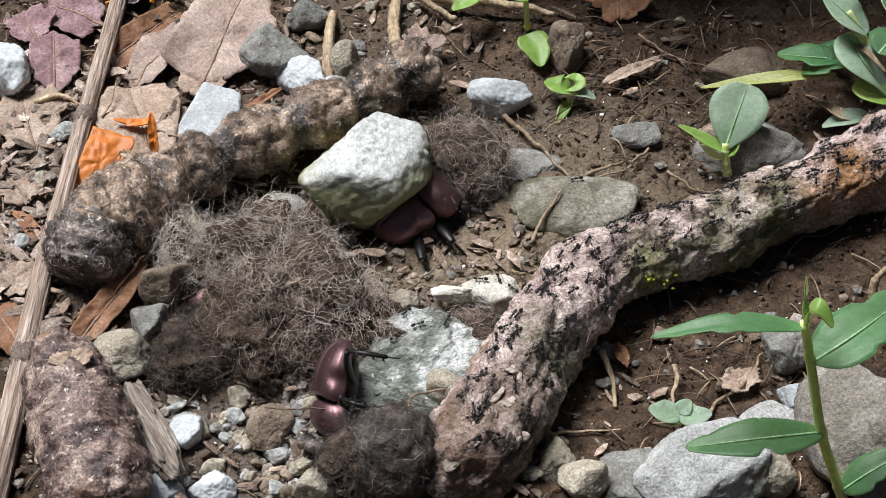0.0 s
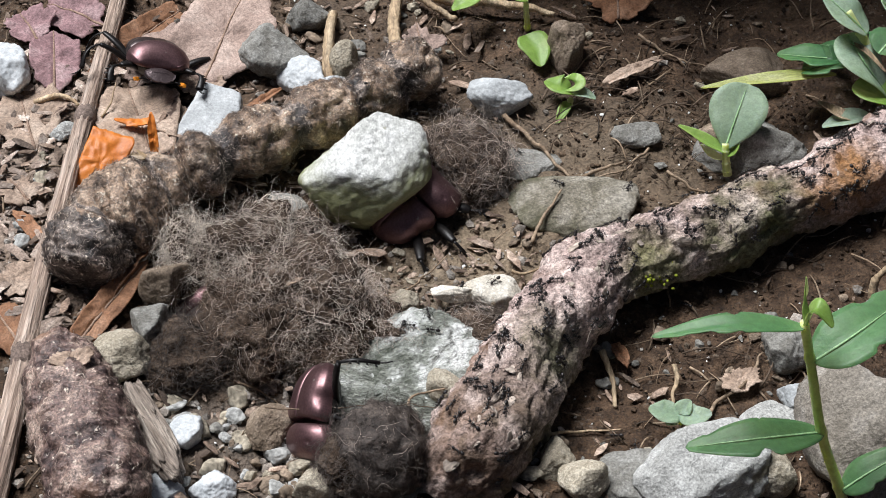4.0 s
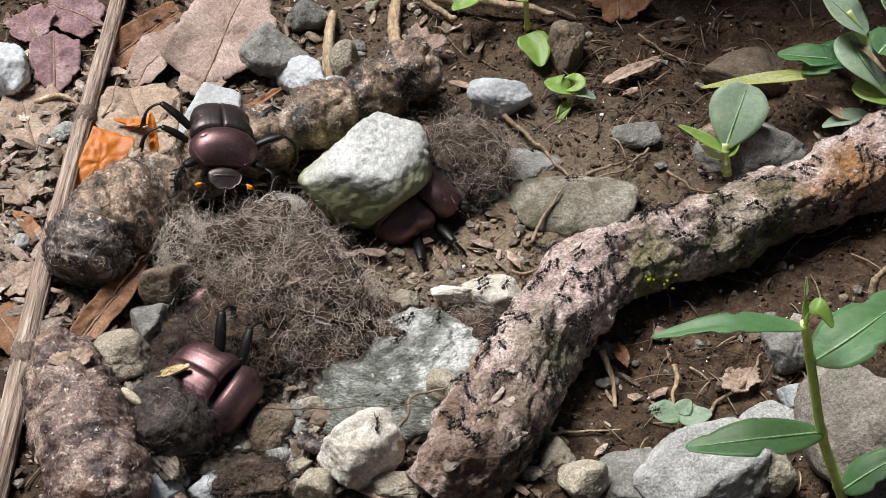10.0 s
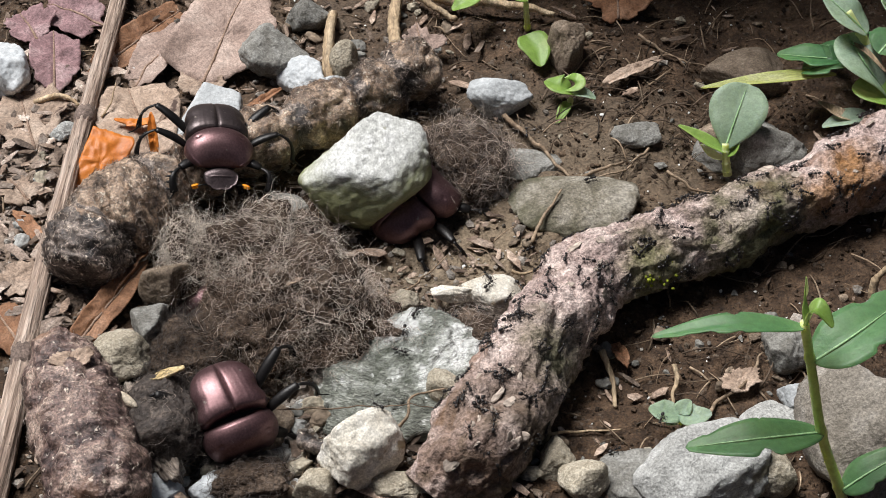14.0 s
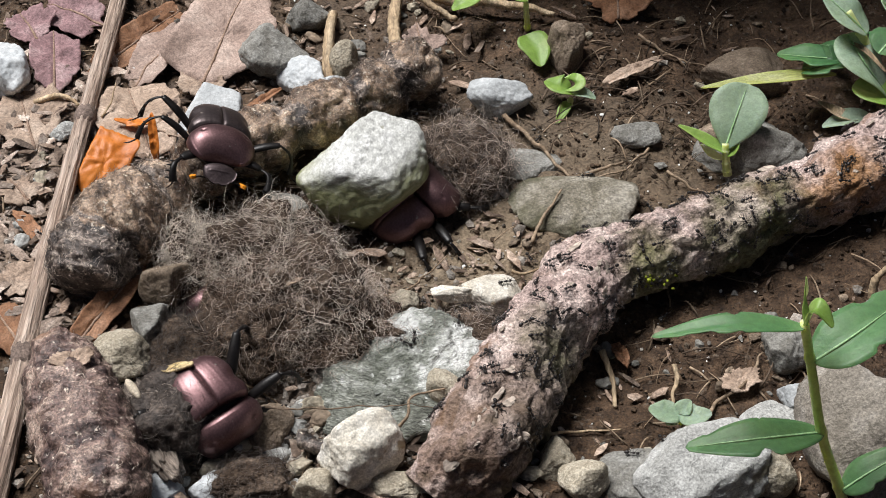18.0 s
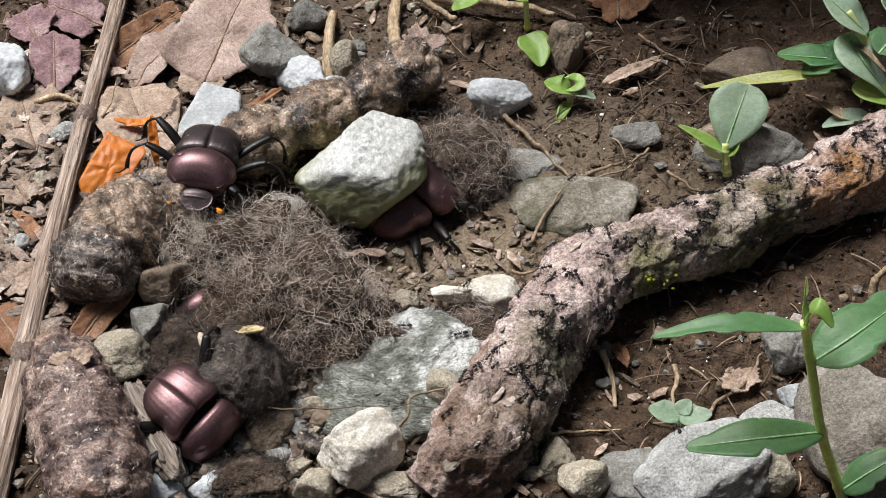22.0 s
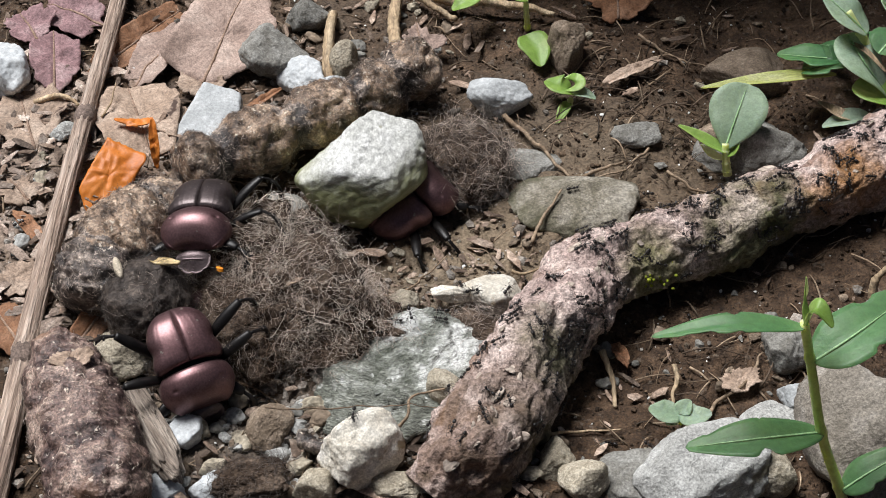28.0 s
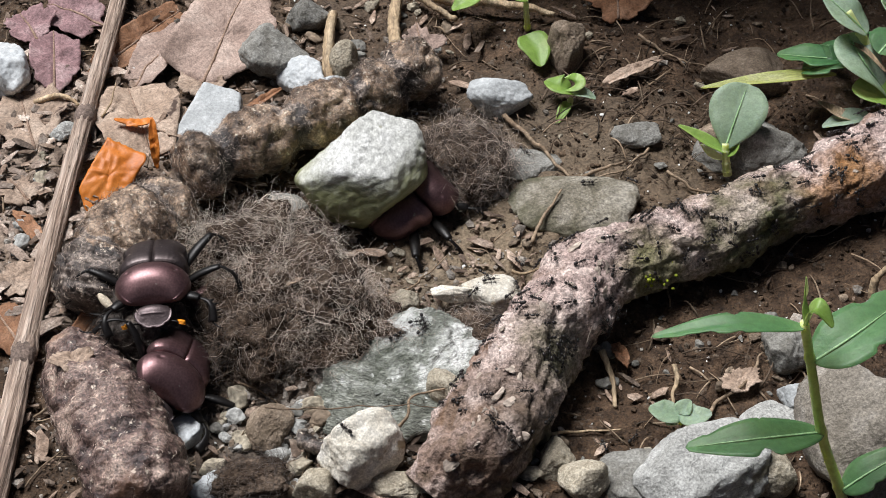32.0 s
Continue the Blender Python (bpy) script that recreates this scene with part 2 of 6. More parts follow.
DUNG = surface("dung", [(0.012, 0.01, 0.011), (0.09, 0.07, 0.06), (0.4, 0.33, 0.28)], 190, 0.42, 0.7, 7, 0.55, vary=0.15, grain=0.5, amp=0.6, span=(0.36, 0.66),
               spots=((0.65, 0.56, 0.46), 650, 0.06), spots2=((0.03, 0.028, 0.036), 60, 0.04), bump_mm=0.7)
DUNGTAN = surface("dung_tan", [(0.04, 0.026, 0.018), (0.25, 0.172, 0.118), (0.55, 0.42, 0.31)], 180, 0.45, 0.7, 7, 0.5, vary=0.1, grain=0.35, amp=0.5, span=(0.36, 0.66),
                  spots=((0.72, 0.65, 0.54), 650, 0.06), spots2=((0.025, 0.018, 0.016), 75, 0.1), bump_mm=0.7)
DUNGMAUVE = surface("dung_mauve", [(0.045, 0.028, 0.028), (0.185, 0.124, 0.106), (0.5, 0.38, 0.315)], 190, 0.4, 0.7, 7, 0.5, vary=0.08, grain=0.5, amp=0.6, span=(0.36, 0.66),
                    spots=((0.7, 0.6, 0.5), 600, 0.05), spots2=((0.24, 0.12, 0.055), 40, 0.02), bump_mm=0.7)
HAIRCORE = surface("hair_mat", [(0.022, 0.015, 0.011), (0.07, 0.05, 0.037), (0.19, 0.145, 0.112)], 260, 0.95, 1.0, 5, 0.1, vary=0.1, bump_mm=1.0, grain=0.35)
HAIR = surface("hair", [(0.28, 0.225, 0.19), (0.45, 0.375, 0.32), (0.62, 0.53, 0.46)], 100, 0.6, 0, 4, 0.4, vary=0.5, island=True, grain=0)
HAIRPALE = surface("pale_hair", [(0.6, 0.52, 0.44), (0.8, 0.72, 0.63)], 100, 0.6, 0, 4, 0.4, vary=0.4, island=True, grain=0)
HAIRDARK = surface("dark_hair", [(0.06, 0.048, 0.042), (0.16, 0.13, 0.112)], 100, 0.6, 0, 4, 0.4, vary=0.5, island=True, grain=0)
HAIRBROWN = surface("brown_hair", [(0.1, 0.062, 0.04), (0.24, 0.165, 0.115)], 100, 0.6, 0, 4, 0.4, vary=0.5, island=True, grain=0)
HAIRBLACK = surface("blackish_hair", [(0.03, 0.024, 0.021), (0.08, 0.065, 0.056)], 100, 0.55, 0, 4, 0.4, vary=0.5, island=True, grain=0)
BALLCORE = surface("dung_ball", [(0.02, 0.015, 0.013), (0.06, 0.047, 0.04), (0.15, 0.12, 0.1)], 260, 0.6, 0.8, 5, 0.4, vary=0, bump_mm=0.7, grain=0.35)
DRYWOOD = surface("weathered_wood", [(0.13, 0.1, 0.08), (0.3, 0.25, 0.21), (0.5, 0.44, 0.38)], 420, 0.85, 1.0, 4, 0.25, vary=0, stretch=(1, 0.1, 1), bump_mm=1.0)
FIBRE = surface("fibre", [(0.16, 0.11, 0.07), (0.3, 0.23, 0.16)], 200, 0.8, 0, 4, 0.3, vary=0.5, island=True)
STRAW = surface("straw", [(0.22, 0.15, 0.09), (0.4, 0.3, 0.19), (0.52, 0.42, 0.29)], 250, 0.75, 0.5, 5, 0.3, vary=0.3, stretch=(1, 0.15, 1))
LITTER = surface("litter", [(0.09, 0.062, 0.045), (0.2, 0.145, 0.11), (0.42, 0.335, 0.27)], 200, 0.85, 0.5, 5, 0.25, vary=0.65, island=True)
LPINK = surface("dead_leaf_pink", [(0.22, 0.155, 0.127), (0.345, 0.255, 0.213), (0.48, 0.38, 0.325)], 90, 0.75, 0.35, 12, 0.3, vary=0.14, amp=0.3, spots=((0.07, 0.045, 0.035), 170, 0.035), spots2=((0.3, 0.25, 0.22), 70, 0.0))
LPURPLE = surface("dead_leaf_purple", [(0.13, 0.075, 0.08), (0.23, 0.14, 0.145), (0.36, 0.26, 0.26)], 110, 0.75, 0.35, 10, 0.3, vary=0.14, amp=0.3, spots=((0.07, 0.045, 0.035), 170, 0.035), spots2=((0.3, 0.25, 0.22), 70, 0.0))
LTAN = surface("dead_leaf_tan", [(0.2, 0.14, 0.1), (0.34, 0.255, 0.195), (0.47, 0.375, 0.3)], 90, 0.75, 0.35, 12, 0.3, vary=0.14, amp=0.3, spots=((0.07, 0.045, 0.035), 170, 0.035), spots2=((0.3, 0.25, 0.22), 70, 0.0))
LBROWN = surface("dead_leaf_brown", [(0.13, 0.06, 0.03), (0.25, 0.125, 0.065), (0.36, 0.21, 0.13)], 120, 0.75, 0.35, 9, 0.35, vary=0.15, amp=0.2)
LORANGE = surface("dead_leaf_orange", [(0.4, 0.11, 0.015), (0.6, 0.19, 0.025), (0.7, 0.27, 0.06)], 60, 0.5, 0.25, 10, 0.4, vary=0.05, amp=0.15, grain=0.05)
GREEN = surface("leaf_green", [(0.035, 0.11, 0.04), (0.06, 0.16, 0.055), (0.11, 0.23, 0.09)], 60, 0.5, 0.2, 12, 0.35, vary=0.12, amp=0.14, grain=0.06, glow=0.45)
LIME = surface("leaf_yellow_green", [(0.25, 0.3, 0.05), (0.38, 0.42, 0.1), (0.55, 0.55, 0.25)], 90, 0.5, 0.2, 10, 0.35, vary=0.05, amp=0.15, stretch=(0.3, 2, 2), glow=0.45)
LIGHTGREEN = surface("leaf_light_green", [(0.12, 0.24, 0.03), (0.2, 0.35, 0.06), (0.33, 0.45, 0.13)], 70, 0.5, 0.2, 10, 0.4, vary=0.12, amp=0.12, grain=0.05, glow=0.45)
GREYGREEN = surface("leaf_grey_green", [(0.17, 0.26, 0.15), (0.25, 0.36, 0.22), (0.35, 0.45, 0.31)], 70, 0.6, 0.3, 14, 0.35, vary=0.1, amp=0.15, grain=0.08, glow=0.45)
STEM = surface("stem_green", [(0.5, 0.6, 0.2), (0.62, 0.7, 0.3), (0.7, 0.72, 0.42)], 80, 0.45, 0.2, 6, 0.4, vary=0.05, amp=0.15, grain=0.05, glow=0.9)
VEIN = surface("leaf_vein", [(0.2, 0.36, 0.15), (0.32, 0.5, 0.26)], 200, 0.5, 0.2, 5, 0.4, vary=0, grain=0)
MOSS = surface("moss", [(0.1, 0.13, 0.01), (0.22, 0.26, 0.02), (0.35, 0.38, 0.05)], 600, 0.9, 0.6, 4, 0.2, vary=0.4, island=True)
SHELL = surface("beetle_shell", [(0.115, 0.062, 0.066), (0.15, 0.084, 0.088), (0.19, 0.112, 0.116)], 160, 0.43, 0.2, 14, 0.5, metal=0.8, vary=0.05,
                bump_mm=0.1, coat=0.12, grain=0.06, amp=0.2, spots=((0.3, 0.26, 0.23), 700, -0.005))
HEADGREY = surface("beetle_head", [(0.05, 0.036, 0.038), (0.08, 0.06, 0.062), (0.12, 0.094, 0.097)], 200, 0.4, 0.4, 10, 0.5, metal=0.6, vary=0.05, bump_mm=0.2, grain=0.1, amp=0.25)
# The same shell, darkened and greyed to paint in how light falls on it.
SHELLSHADED = surface("beetle_shell_shaded", [(0.05, 0.039, 0.039), (0.068, 0.053, 0.053), (0.09, 0.072, 0.072)], 160, 0.44, 0.2, 14, 0.5, metal=0.75, vary=0.05,
                    bump_mm=0.1, coat=0.15, grain=0.06, amp=0.2, spots=((0.3, 0.26, 0.23), 700, -0.005))
CHITIN = surface("beetle_black", [(0.004, 0.003, 0.003), (0.007, 0.006, 0.006), (0.012, 0.01, 0.009)], 300, 0.42, 0.3, 6, 0.3, vary=0, bump_mm=0.15, grain=0)
CLUB = surface("antenna_club", [(0.7, 0.25, 0.01), (0.85, 0.33, 0.015)], 500, 0.6, 0.2, 5, 0.3, vary=0, grain=0)
ANT = surface("ant_black", [(0.008, 0.006, 0.006), (0.016, 0.012, 0.011)], 800, 0.35, 0, 5, 0.5, vary=0.2, grain=0)
SCRAP = surface("leaf_scrap", [(0.42, 0.3, 0.13), (0.6, 0.49, 0.28)], 200, 0.7, 0.3, 6, 0.3, vary=0)
SPECK = surface("white_grain", [(0.6, 0.6, 0.58), (0.8, 0.8, 0.78)], 900, 0.4, 0.2, 4, 0.5, vary=0.2, island=True, grain=0)
SEED = surface("seed", [(0.4, 0.34, 0.25), (0.55, 0.48, 0.38)], 400, 0.6, 0.3, 5, 0.3, vary=0.05, grain=0)

# ---- the ground ----


def build_ground():
    n = 560
    a = np.linspace(-1, 1, n)
    g = 185 * a + (2.0e4 - 185) * np.sign(a) * np.clip((np.abs(a) - 0.93) / 0.07, 0, 1) ** 4
    X, Y = np.meshgrid(g, g + 12)
    x, y = X.ravel(), Y.ravel()
    z = ground_z(x, y)
    p = np.stack([x, y, z], 1)
    close = (np.hypot(x, y) < 240)
    p[:, 2] += close * (0.55 * fbm(p, 1 / 2.6, 9, 3) + 0.7 * np.abs(fbm(p, 1 / 6.0, 19, 3)) - 0.3)
    i = np.arange(n * n).reshape(n, n)
    f = np.stack([i[:-1, :-1], i[:-1, 1:], i[1:, 1:], i[1:, :-1]], -1).reshape(-1, 4)
    thing("ground", mesh("ground", p, f, SOIL), Matrix(), "damp dark brown soil with crumbs", "ground", kind="structure")


build_ground()


def build_shading_bank():
    """An unseen cut bank of earth, added behind the right-hand soil to shade it."""
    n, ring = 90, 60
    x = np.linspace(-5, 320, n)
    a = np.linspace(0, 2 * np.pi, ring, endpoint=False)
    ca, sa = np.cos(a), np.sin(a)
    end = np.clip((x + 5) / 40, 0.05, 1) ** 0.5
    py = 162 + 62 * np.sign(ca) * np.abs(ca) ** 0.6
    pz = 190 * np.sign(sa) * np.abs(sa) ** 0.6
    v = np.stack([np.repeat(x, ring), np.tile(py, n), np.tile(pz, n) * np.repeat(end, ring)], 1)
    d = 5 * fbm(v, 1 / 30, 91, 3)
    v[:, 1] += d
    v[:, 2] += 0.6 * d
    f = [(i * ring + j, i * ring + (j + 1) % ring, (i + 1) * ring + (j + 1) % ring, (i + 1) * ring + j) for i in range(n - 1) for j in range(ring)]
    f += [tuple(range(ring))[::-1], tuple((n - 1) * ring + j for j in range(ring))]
    thing("bank", mesh("bank", v, f, SOIL), Matrix(), "unseen brown earth bank added to shade the soil", "bank", kind="structure")


build_shading_bank()

# ---- stones ----


def rock_verts(size, seed, cuts=9, depth=0.72, rough=0.07, sub=4, planes=(), worn=18.0, bound=1.15):
    """A lump with worn facets, then roughened. size: half lengths; planes: (normal, distance)."""
    rng = np.random.default_rng(seed)
    v, f = ico(sub)
    sides = [(rng.normal(size=3), depth - 0.1 + 0.3 * rng.random()) for _ in range(cuts + 5)]
    sides += [(np.array(n, float), d) for *n, d in planes]
    total = np.full(len(v), bound ** -worn)
    for n, d in sides:
        total += (np.maximum(v @ (n / np.linalg.norm(n)), 0) / d) ** worn
    v = v * (total ** (-1 / worn))[:, None]
    nn = v / np.linalg.norm(v, axis=1)[:, None]
    lay = rng.normal(size=3)
    lay /= np.linalg.norm(lay)
    step = np.abs(((v @ lay) * 4 + 0.5 * vnoise(v, 3, seed + 8)) % 1 - 0.5)
    v = v + nn * (rough * 0.7 * fbm(v, 2.4, seed + 1, 3) + rough * 0.5 * fbm(v, 9, seed + 2, 3) - rough * 0.35 * np.clip(0.12 - step, 0, 1) / 0.12)[:, None]
    return v * np.array(size, float), f


def stone(x, y, h, size, mat, label, seed, turn=0, sink=0.35, cuts=9, depth=0.72, rough=0.065, planes=(), tilt=(0, 0), sub=5, name="stone", lift=0.0, worn=18.0, bound=1.15):
    v, f = rock_verts(size, seed, cuts, depth, rough, sub, planes, worn, bound)
    z = gz(x, y) + h + lift
    return thing(name, mesh(name, v, f, mat), at(x, y, z, tilt[0], tilt[1], turn), label, "stone", "loose stones")


big_stone = stone(-17.2, 14.0, 11, (14.8, 14.5, 15.2), PALE, "large pale grey blunt-edged stone with algae on its flank", 4, cuts=-5, rough=0.045, sub=6, name="big_stone", worn=22.0, bound=1.3,
                  planes=((-0.66, 0.53, 0.53, 0.74), (0.6, -0.57, -0.57, 0.66), (1, 0.15, 0.1, 0.97), (-0.8, -0.42, -0.42, 0.98), (0.25, 0.68, 0.68, 1.02), (-0.25, -0.7, -0.5, 0.84), (0.1, -0.15, 1, 0.66), (-0.1, -1, 0.35, 0.82), (0.75, -0.5, 0.6, 0.88), (-0.5, 0.1, 0.9, 0.74)))
stone(32.0, 12.1, 1.2, (18, 13, 6.5), FLATGR, "flat pale stone with mossy lower edge, half buried", 11, 8, 0.35, planes=((0, -0.2, 1, 0.5),), sub=5, rough=0.045, worn=9)
stone(14.7, 51.8, 3, (8.3, 6, 5), BLUISH, "small rounded grey stone on bare soil", 12, -8, 0.25, depth=0.8)
stone(20.4, 28.5, 1, (9, 8, 3), GREY, "thin grey slate chip sunk into soil", 13, 15, 0.5)
stone(49.1, 37.8, 1, (6.5, 4, 2.6), GREY, "grey stone among rootlets", 14, 5, 0.4)
stone(78.8, 33.5, 4, (15, 12, 8), GREY, "broad dark grey stone beside a seedling", 15, 10, 0.35)
stone(69.5, 37.8, 4, (7, 6, 7), BROWNR, "rounded brown stone behind a seedling", 16, 10, 0.3)
stone(79.8, 60.8, 2, (14, 9, 6), BROWNR, "buried brown stone at the bank", 17, 0, 0.5)
stone(32.9, 68.8, 4, (5, 6, 9), BROWNR, "dark upright stone at the bank", 18, -20, 0.25)
dug_pebble = stone(-17.9, -65.4, 6, (9, 8, 8.5), WHITE, "cream white angular pebble in the gravel", 19, 20, 0.3, cuts=6, sub=5)
stone(-13.8, -47.3, 2, (17, 15, 9), SLATE, "dark wet slate with white glints painted in its colour", 20, -15, 0.4, planes=((0.1, -0.3, 1, 0.58),), sub=5, rough=0.12)
stone(-8.1, -38.6, 4, (15, 13, 7), SLATEPALE, "white and grey mica slab with painted glints", 45, 25, 0.4, planes=((0, -0.25, 1, 0.5),), rough=0.1)
stone(52.7, -68.3, 5, (14, 12, 9), GREYWHITE, "large white stone below a plant", 21, 0, 0.35, cuts=8, sub=5, planes=((0, -0.2, 1, 0.6),))
stone(90.7, -63.9, 8, (13.5, 20, 13), BOULDER, "big grey-brown boulder at the plant", 22, 20, 0.3, sub=5)
stone(29.6, -70.6, 3, (5.5, 6, 5), BEIGE, "pale beige pebble at the bottom", 23, 10, 0.3)
stone(39.0, -68.9, 2, (9, 7, 4), GREY, "grey flat stone beside the white stone", 24, 10, 0.4)
stone(67.0, -65.9, 3, (5.5, 6, 5.5), BEIGE, "beige crumbly pebble by the white stone", 25, 40, 0.3)
stone(70.9, -53.6, 2, (7.5, 5, 5), GREYWHITE, "white pebble behind a leaf", 26, 15, 0.35)
stone(76.4, -46.5, 2, (4.2, 4, 4.5), BLUISH, "small blue-white pebble on soil", 27, 15, 0.3)
stone(75.6, -32.8, 3, (6, 6, 7), GREY, "dark grey stone behind a stem", 28, 15, 0.3)
stone(-113.5, 60.7, 4, (7, 9, 7), WHITEB, "bright white stone among dead leaves", 29, 15, 0.3)
stone(-45.7, 69.6, 4, (9.5, 10, 7), GREY, "rounded grey stone at a dead leaf", 30, 15, 0.3)
stone(-37.6, 89.2, 3, (7, 6, 6), GREY, "grey stone at the back", 31, 15, 0.3)
stone(-35.9, 60.7, 3, (6.5, 6.5, 5.5), WHITEB, "blue-white stone behind the dropping", 32, 25, 0.3)
stone(-58.2, 45.7, 4, (11, 13, 3.0), BLUISH, "pale blue flat stone chip", 33, -15, 0.4, cuts=-5, depth=0.7, planes=((0, 0, 1, 0.4), (0.2, -1, 0, 0.6), (0.1, 1, 0, 0.62), (1, 0.35, 0, 0.6), (-1, 0.15, 0, 0.62)), tilt=(14, 0), rough=0.03, worn=40)
stone(-25.6, 67.1, 3, (4, 5, 6), BEIGE, "small beige stone near a straw", 34, 15, 0.3)
stone(-28.5, 58.5, 2, (5, 4, 4), BLUISH, "small pale stone behind the dropping", 46, 15, 0.3)
stone(-95.9, 39.3, 2, (3.6, 3, 2.6), GREYWHITE, "small pale pebble among litter", 35, 15, 0.3)
stone(-71.2, -38.6, 4, (8, 6.5, 6), BEIGE, "beige crumbly stone at the dropping", 36, -15, 0.35)
stone(-62.2, -17.8, 5, (5.5, 6, 6), BROWNR, "rounded olive brown pebble", 37, -15, 0.3)
stone(-64.8, -27.8, 4, (5, 7, 6), GREY, "blue-grey angular stone near the dropping", 38, -10, 0.3)
stone(-38.7, 13.6, 2, (7, 6, 4), GREY, "grey stone under the hairy lump", 39, 0, 0.4)
stone(-60.3, -71.8, 2, (9, 6, 4), WHITEB, "pale blue-white stone in gravel", 40, 10, 0.4)
stone(-54.1, -56.6, 2, (5, 3.5, 3), WHITEB, "pale blue chip in gravel", 41, 10, 0.4)
stone(-47.4, -69.9, 2, (4.5, 4.5, 4), WHITEB, "pale pebble in gravel", 42, 50, 0.3)
stone(-37.5, -55.1, 2, (6.5, 5, 4), BROWNR, "rusty brown pebble in gravel", 43, 50, 0.3)
stone(23.6, -64.1, 2, (5, 5, 4), BEIGE, "beige clod at the root", 44, 10, 0.4)
stone(12.3, -17.0, 4, (7.8, 5.6, 3.2), WHITE, "white chip with ants on it", 47, -25, 0.3)
stone(2.7, -17.8, 4, (6.8, 2.3, 2.0), WHITE, "pale woody chip on the soil", 48, 0, 0.3)
stone(-8.8, -19.0, 2, (5, 4, 3), BEIGE, "beige clod at the hairy lump", 49, 20, 0.3)
stone(1.9, -48.3, 6, (5, 6, 5), BEIGE, "pale stone against the root", 50, 20, 0.3)
stone(-25.9, -70.6, 2, (5, 4.5, 4), BEIGE, "beige pebble in gravel", 51, 20, 0.3)
stone(-9.7, -70.6, 1, (9, 4.5, 3), BEIGE, "flat pinkish stone at the root's foot", 52, 5, 0.4)

# ---- the root ----
ROOT_R = [11.5, 10.5, 9.2, 8.6, 8.4, 8.8, 9.5, 10.5, 11.0, 10.0, 7.5]
ROOT_C = catmull([(130.4, 33.5, 9), (107.3, 22.1, 9), (85.0, 9.2, 8), (63.7, -1.3, 8), (46.0, -9.1, 8), (32.5, -18.6, 8), (23.7, -30.6, 8), (17.0, -43.7, 8), (11.4, -55.3, 7), (4.8, -65.7, 5), (-1.6, -72.0, 0)], 260)
ROOT_RAD = np.interp(np.linspace(0, 1, 260), np.linspace(0, 1, len(ROOT_R)), ROOT_R)
ROOT_T, ROOT_S, ROOT_U = frames_along(ROOT_C)
ROOT_LEN = np.concatenate([[0], np.cumsum(np.linalg.norm(np.diff(ROOT_C, axis=0), axis=1))])


def root_skin(i, a):
    """Points of the bark at the row numbers i and angles a."""
    n = np.cos(a)[:, None] * ROOT_S[i] + np.sin(a)[:, None] * ROOT_U[i]
    p = ROOT_C[i] + ROOT_RAD[i][:, None] * n
    d = 2.0 * fbm(p, 1 / 14, 41, 2) + 1.0 * fbm(p, 1 / 3.5, 42, 3) + 0.5 * np.abs(vnoise(p, 1 / 1.5, 47))
    ridge = 0.6 * np.sin(3 * a + 0.05 * ROOT_LEN[i] + 2 * vnoise(p, 1 / 20, 43))
    q = np.stack([ROOT_LEN[i] / 9.0, 2.6 * np.cos(a), 2.6 * np.sin(a)], 1)
    crack = -0.6 * np.exp(-(vnoise(q, 1.0, 44) / 0.09) ** 2) - 0.4 * np.exp(-(vnoise(q, 2.3, 45) / 0.1) ** 2)
    return p + n * (1.05 * d + 0.8 * ridge + 1.2 * crack)[:, None], n


ROOT_GRID = {}


def root_spot(i, a):
    """The bark's point and outward direction at row i and angle a, from the finished grid."""
    g = ROOT_GRID["v"]
    q = (a / (2 * np.pi)) % 1.0 * g.shape[1]
    j, u = int(q), q - int(q)
    p = g[i, j] * (1 - u) + g[i, (j + 1) % g.shape[1]] * u
    return p, np.cos(a) * ROOT_S[i] + np.sin(a) * ROOT_U[i]


def build_root():
    ring = 110
    ii = np.repeat(np.arange(260), ring)
    aa = np.tile(np.linspace(0, 2 * np.pi, ring, endpoint=False), 260)
    v, _ = root_skin(ii, aa)
    ROOT_GRID["v"] = v.reshape(260, ring, 3)
    f = []
    for i in range(259):
        for j in range(ring):
            k = (j + 1) % ring
            f.append((i * ring + j, i * ring + k, (i + 1) * ring + k, (i + 1) * ring + j))
    f += [tuple(range(ring))[::-1], tuple(259 * ring + j for j in range(ring))]
    me = mesh("root", v, f, BARK)
    return thing("tree_root", me, Matrix(), "thick gnarled grey-pink tree root with moss, crossing the soil", "root")


root = build_root()


def bark_flakes():
    """Loose plates of bark on the root's back, each a piece of its own."""
    rng = np.random.default_rng(8)
    shapes = []
    for k in range(6):
        v, f = rock_verts((1, 0.75, 0.1), 500 + k, 8, 0.66, 0.16, 3)
        shapes.append(mesh("bark_flake", v, f, BARKFLAKE))
    for k in range(60):
        i, a = int(rng.integers(6, 250)), rng.normal(0.6 * np.pi, 0.6)
        p, n = root_spot(i, a)
        r = rng.uniform(0.8, 2.2)
        t = Vector(ROOT_T[i]) + 0.5 * Vector(rng.normal(size=3))
        n = Vector(n + 0.25 * rng.normal(size=3)).normalized()
        t = (t - t.dot(n) * n).normalized()
        s = t.cross(n)
        m = Matrix(((s.x, t.x, n.x, p[0] * MM), (s.y, t.y, n.y, p[1] * MM), (s.z, t.z, n.z, p[2] * MM), (0, 0, 0, 1)))
        part("bark_flake", shapes[k % 6], root, m @ Matrix.Diagonal((r * 0.7, r * 1.5, r * 0.8, 1)))


bark_flakes()

# ---- stick ----


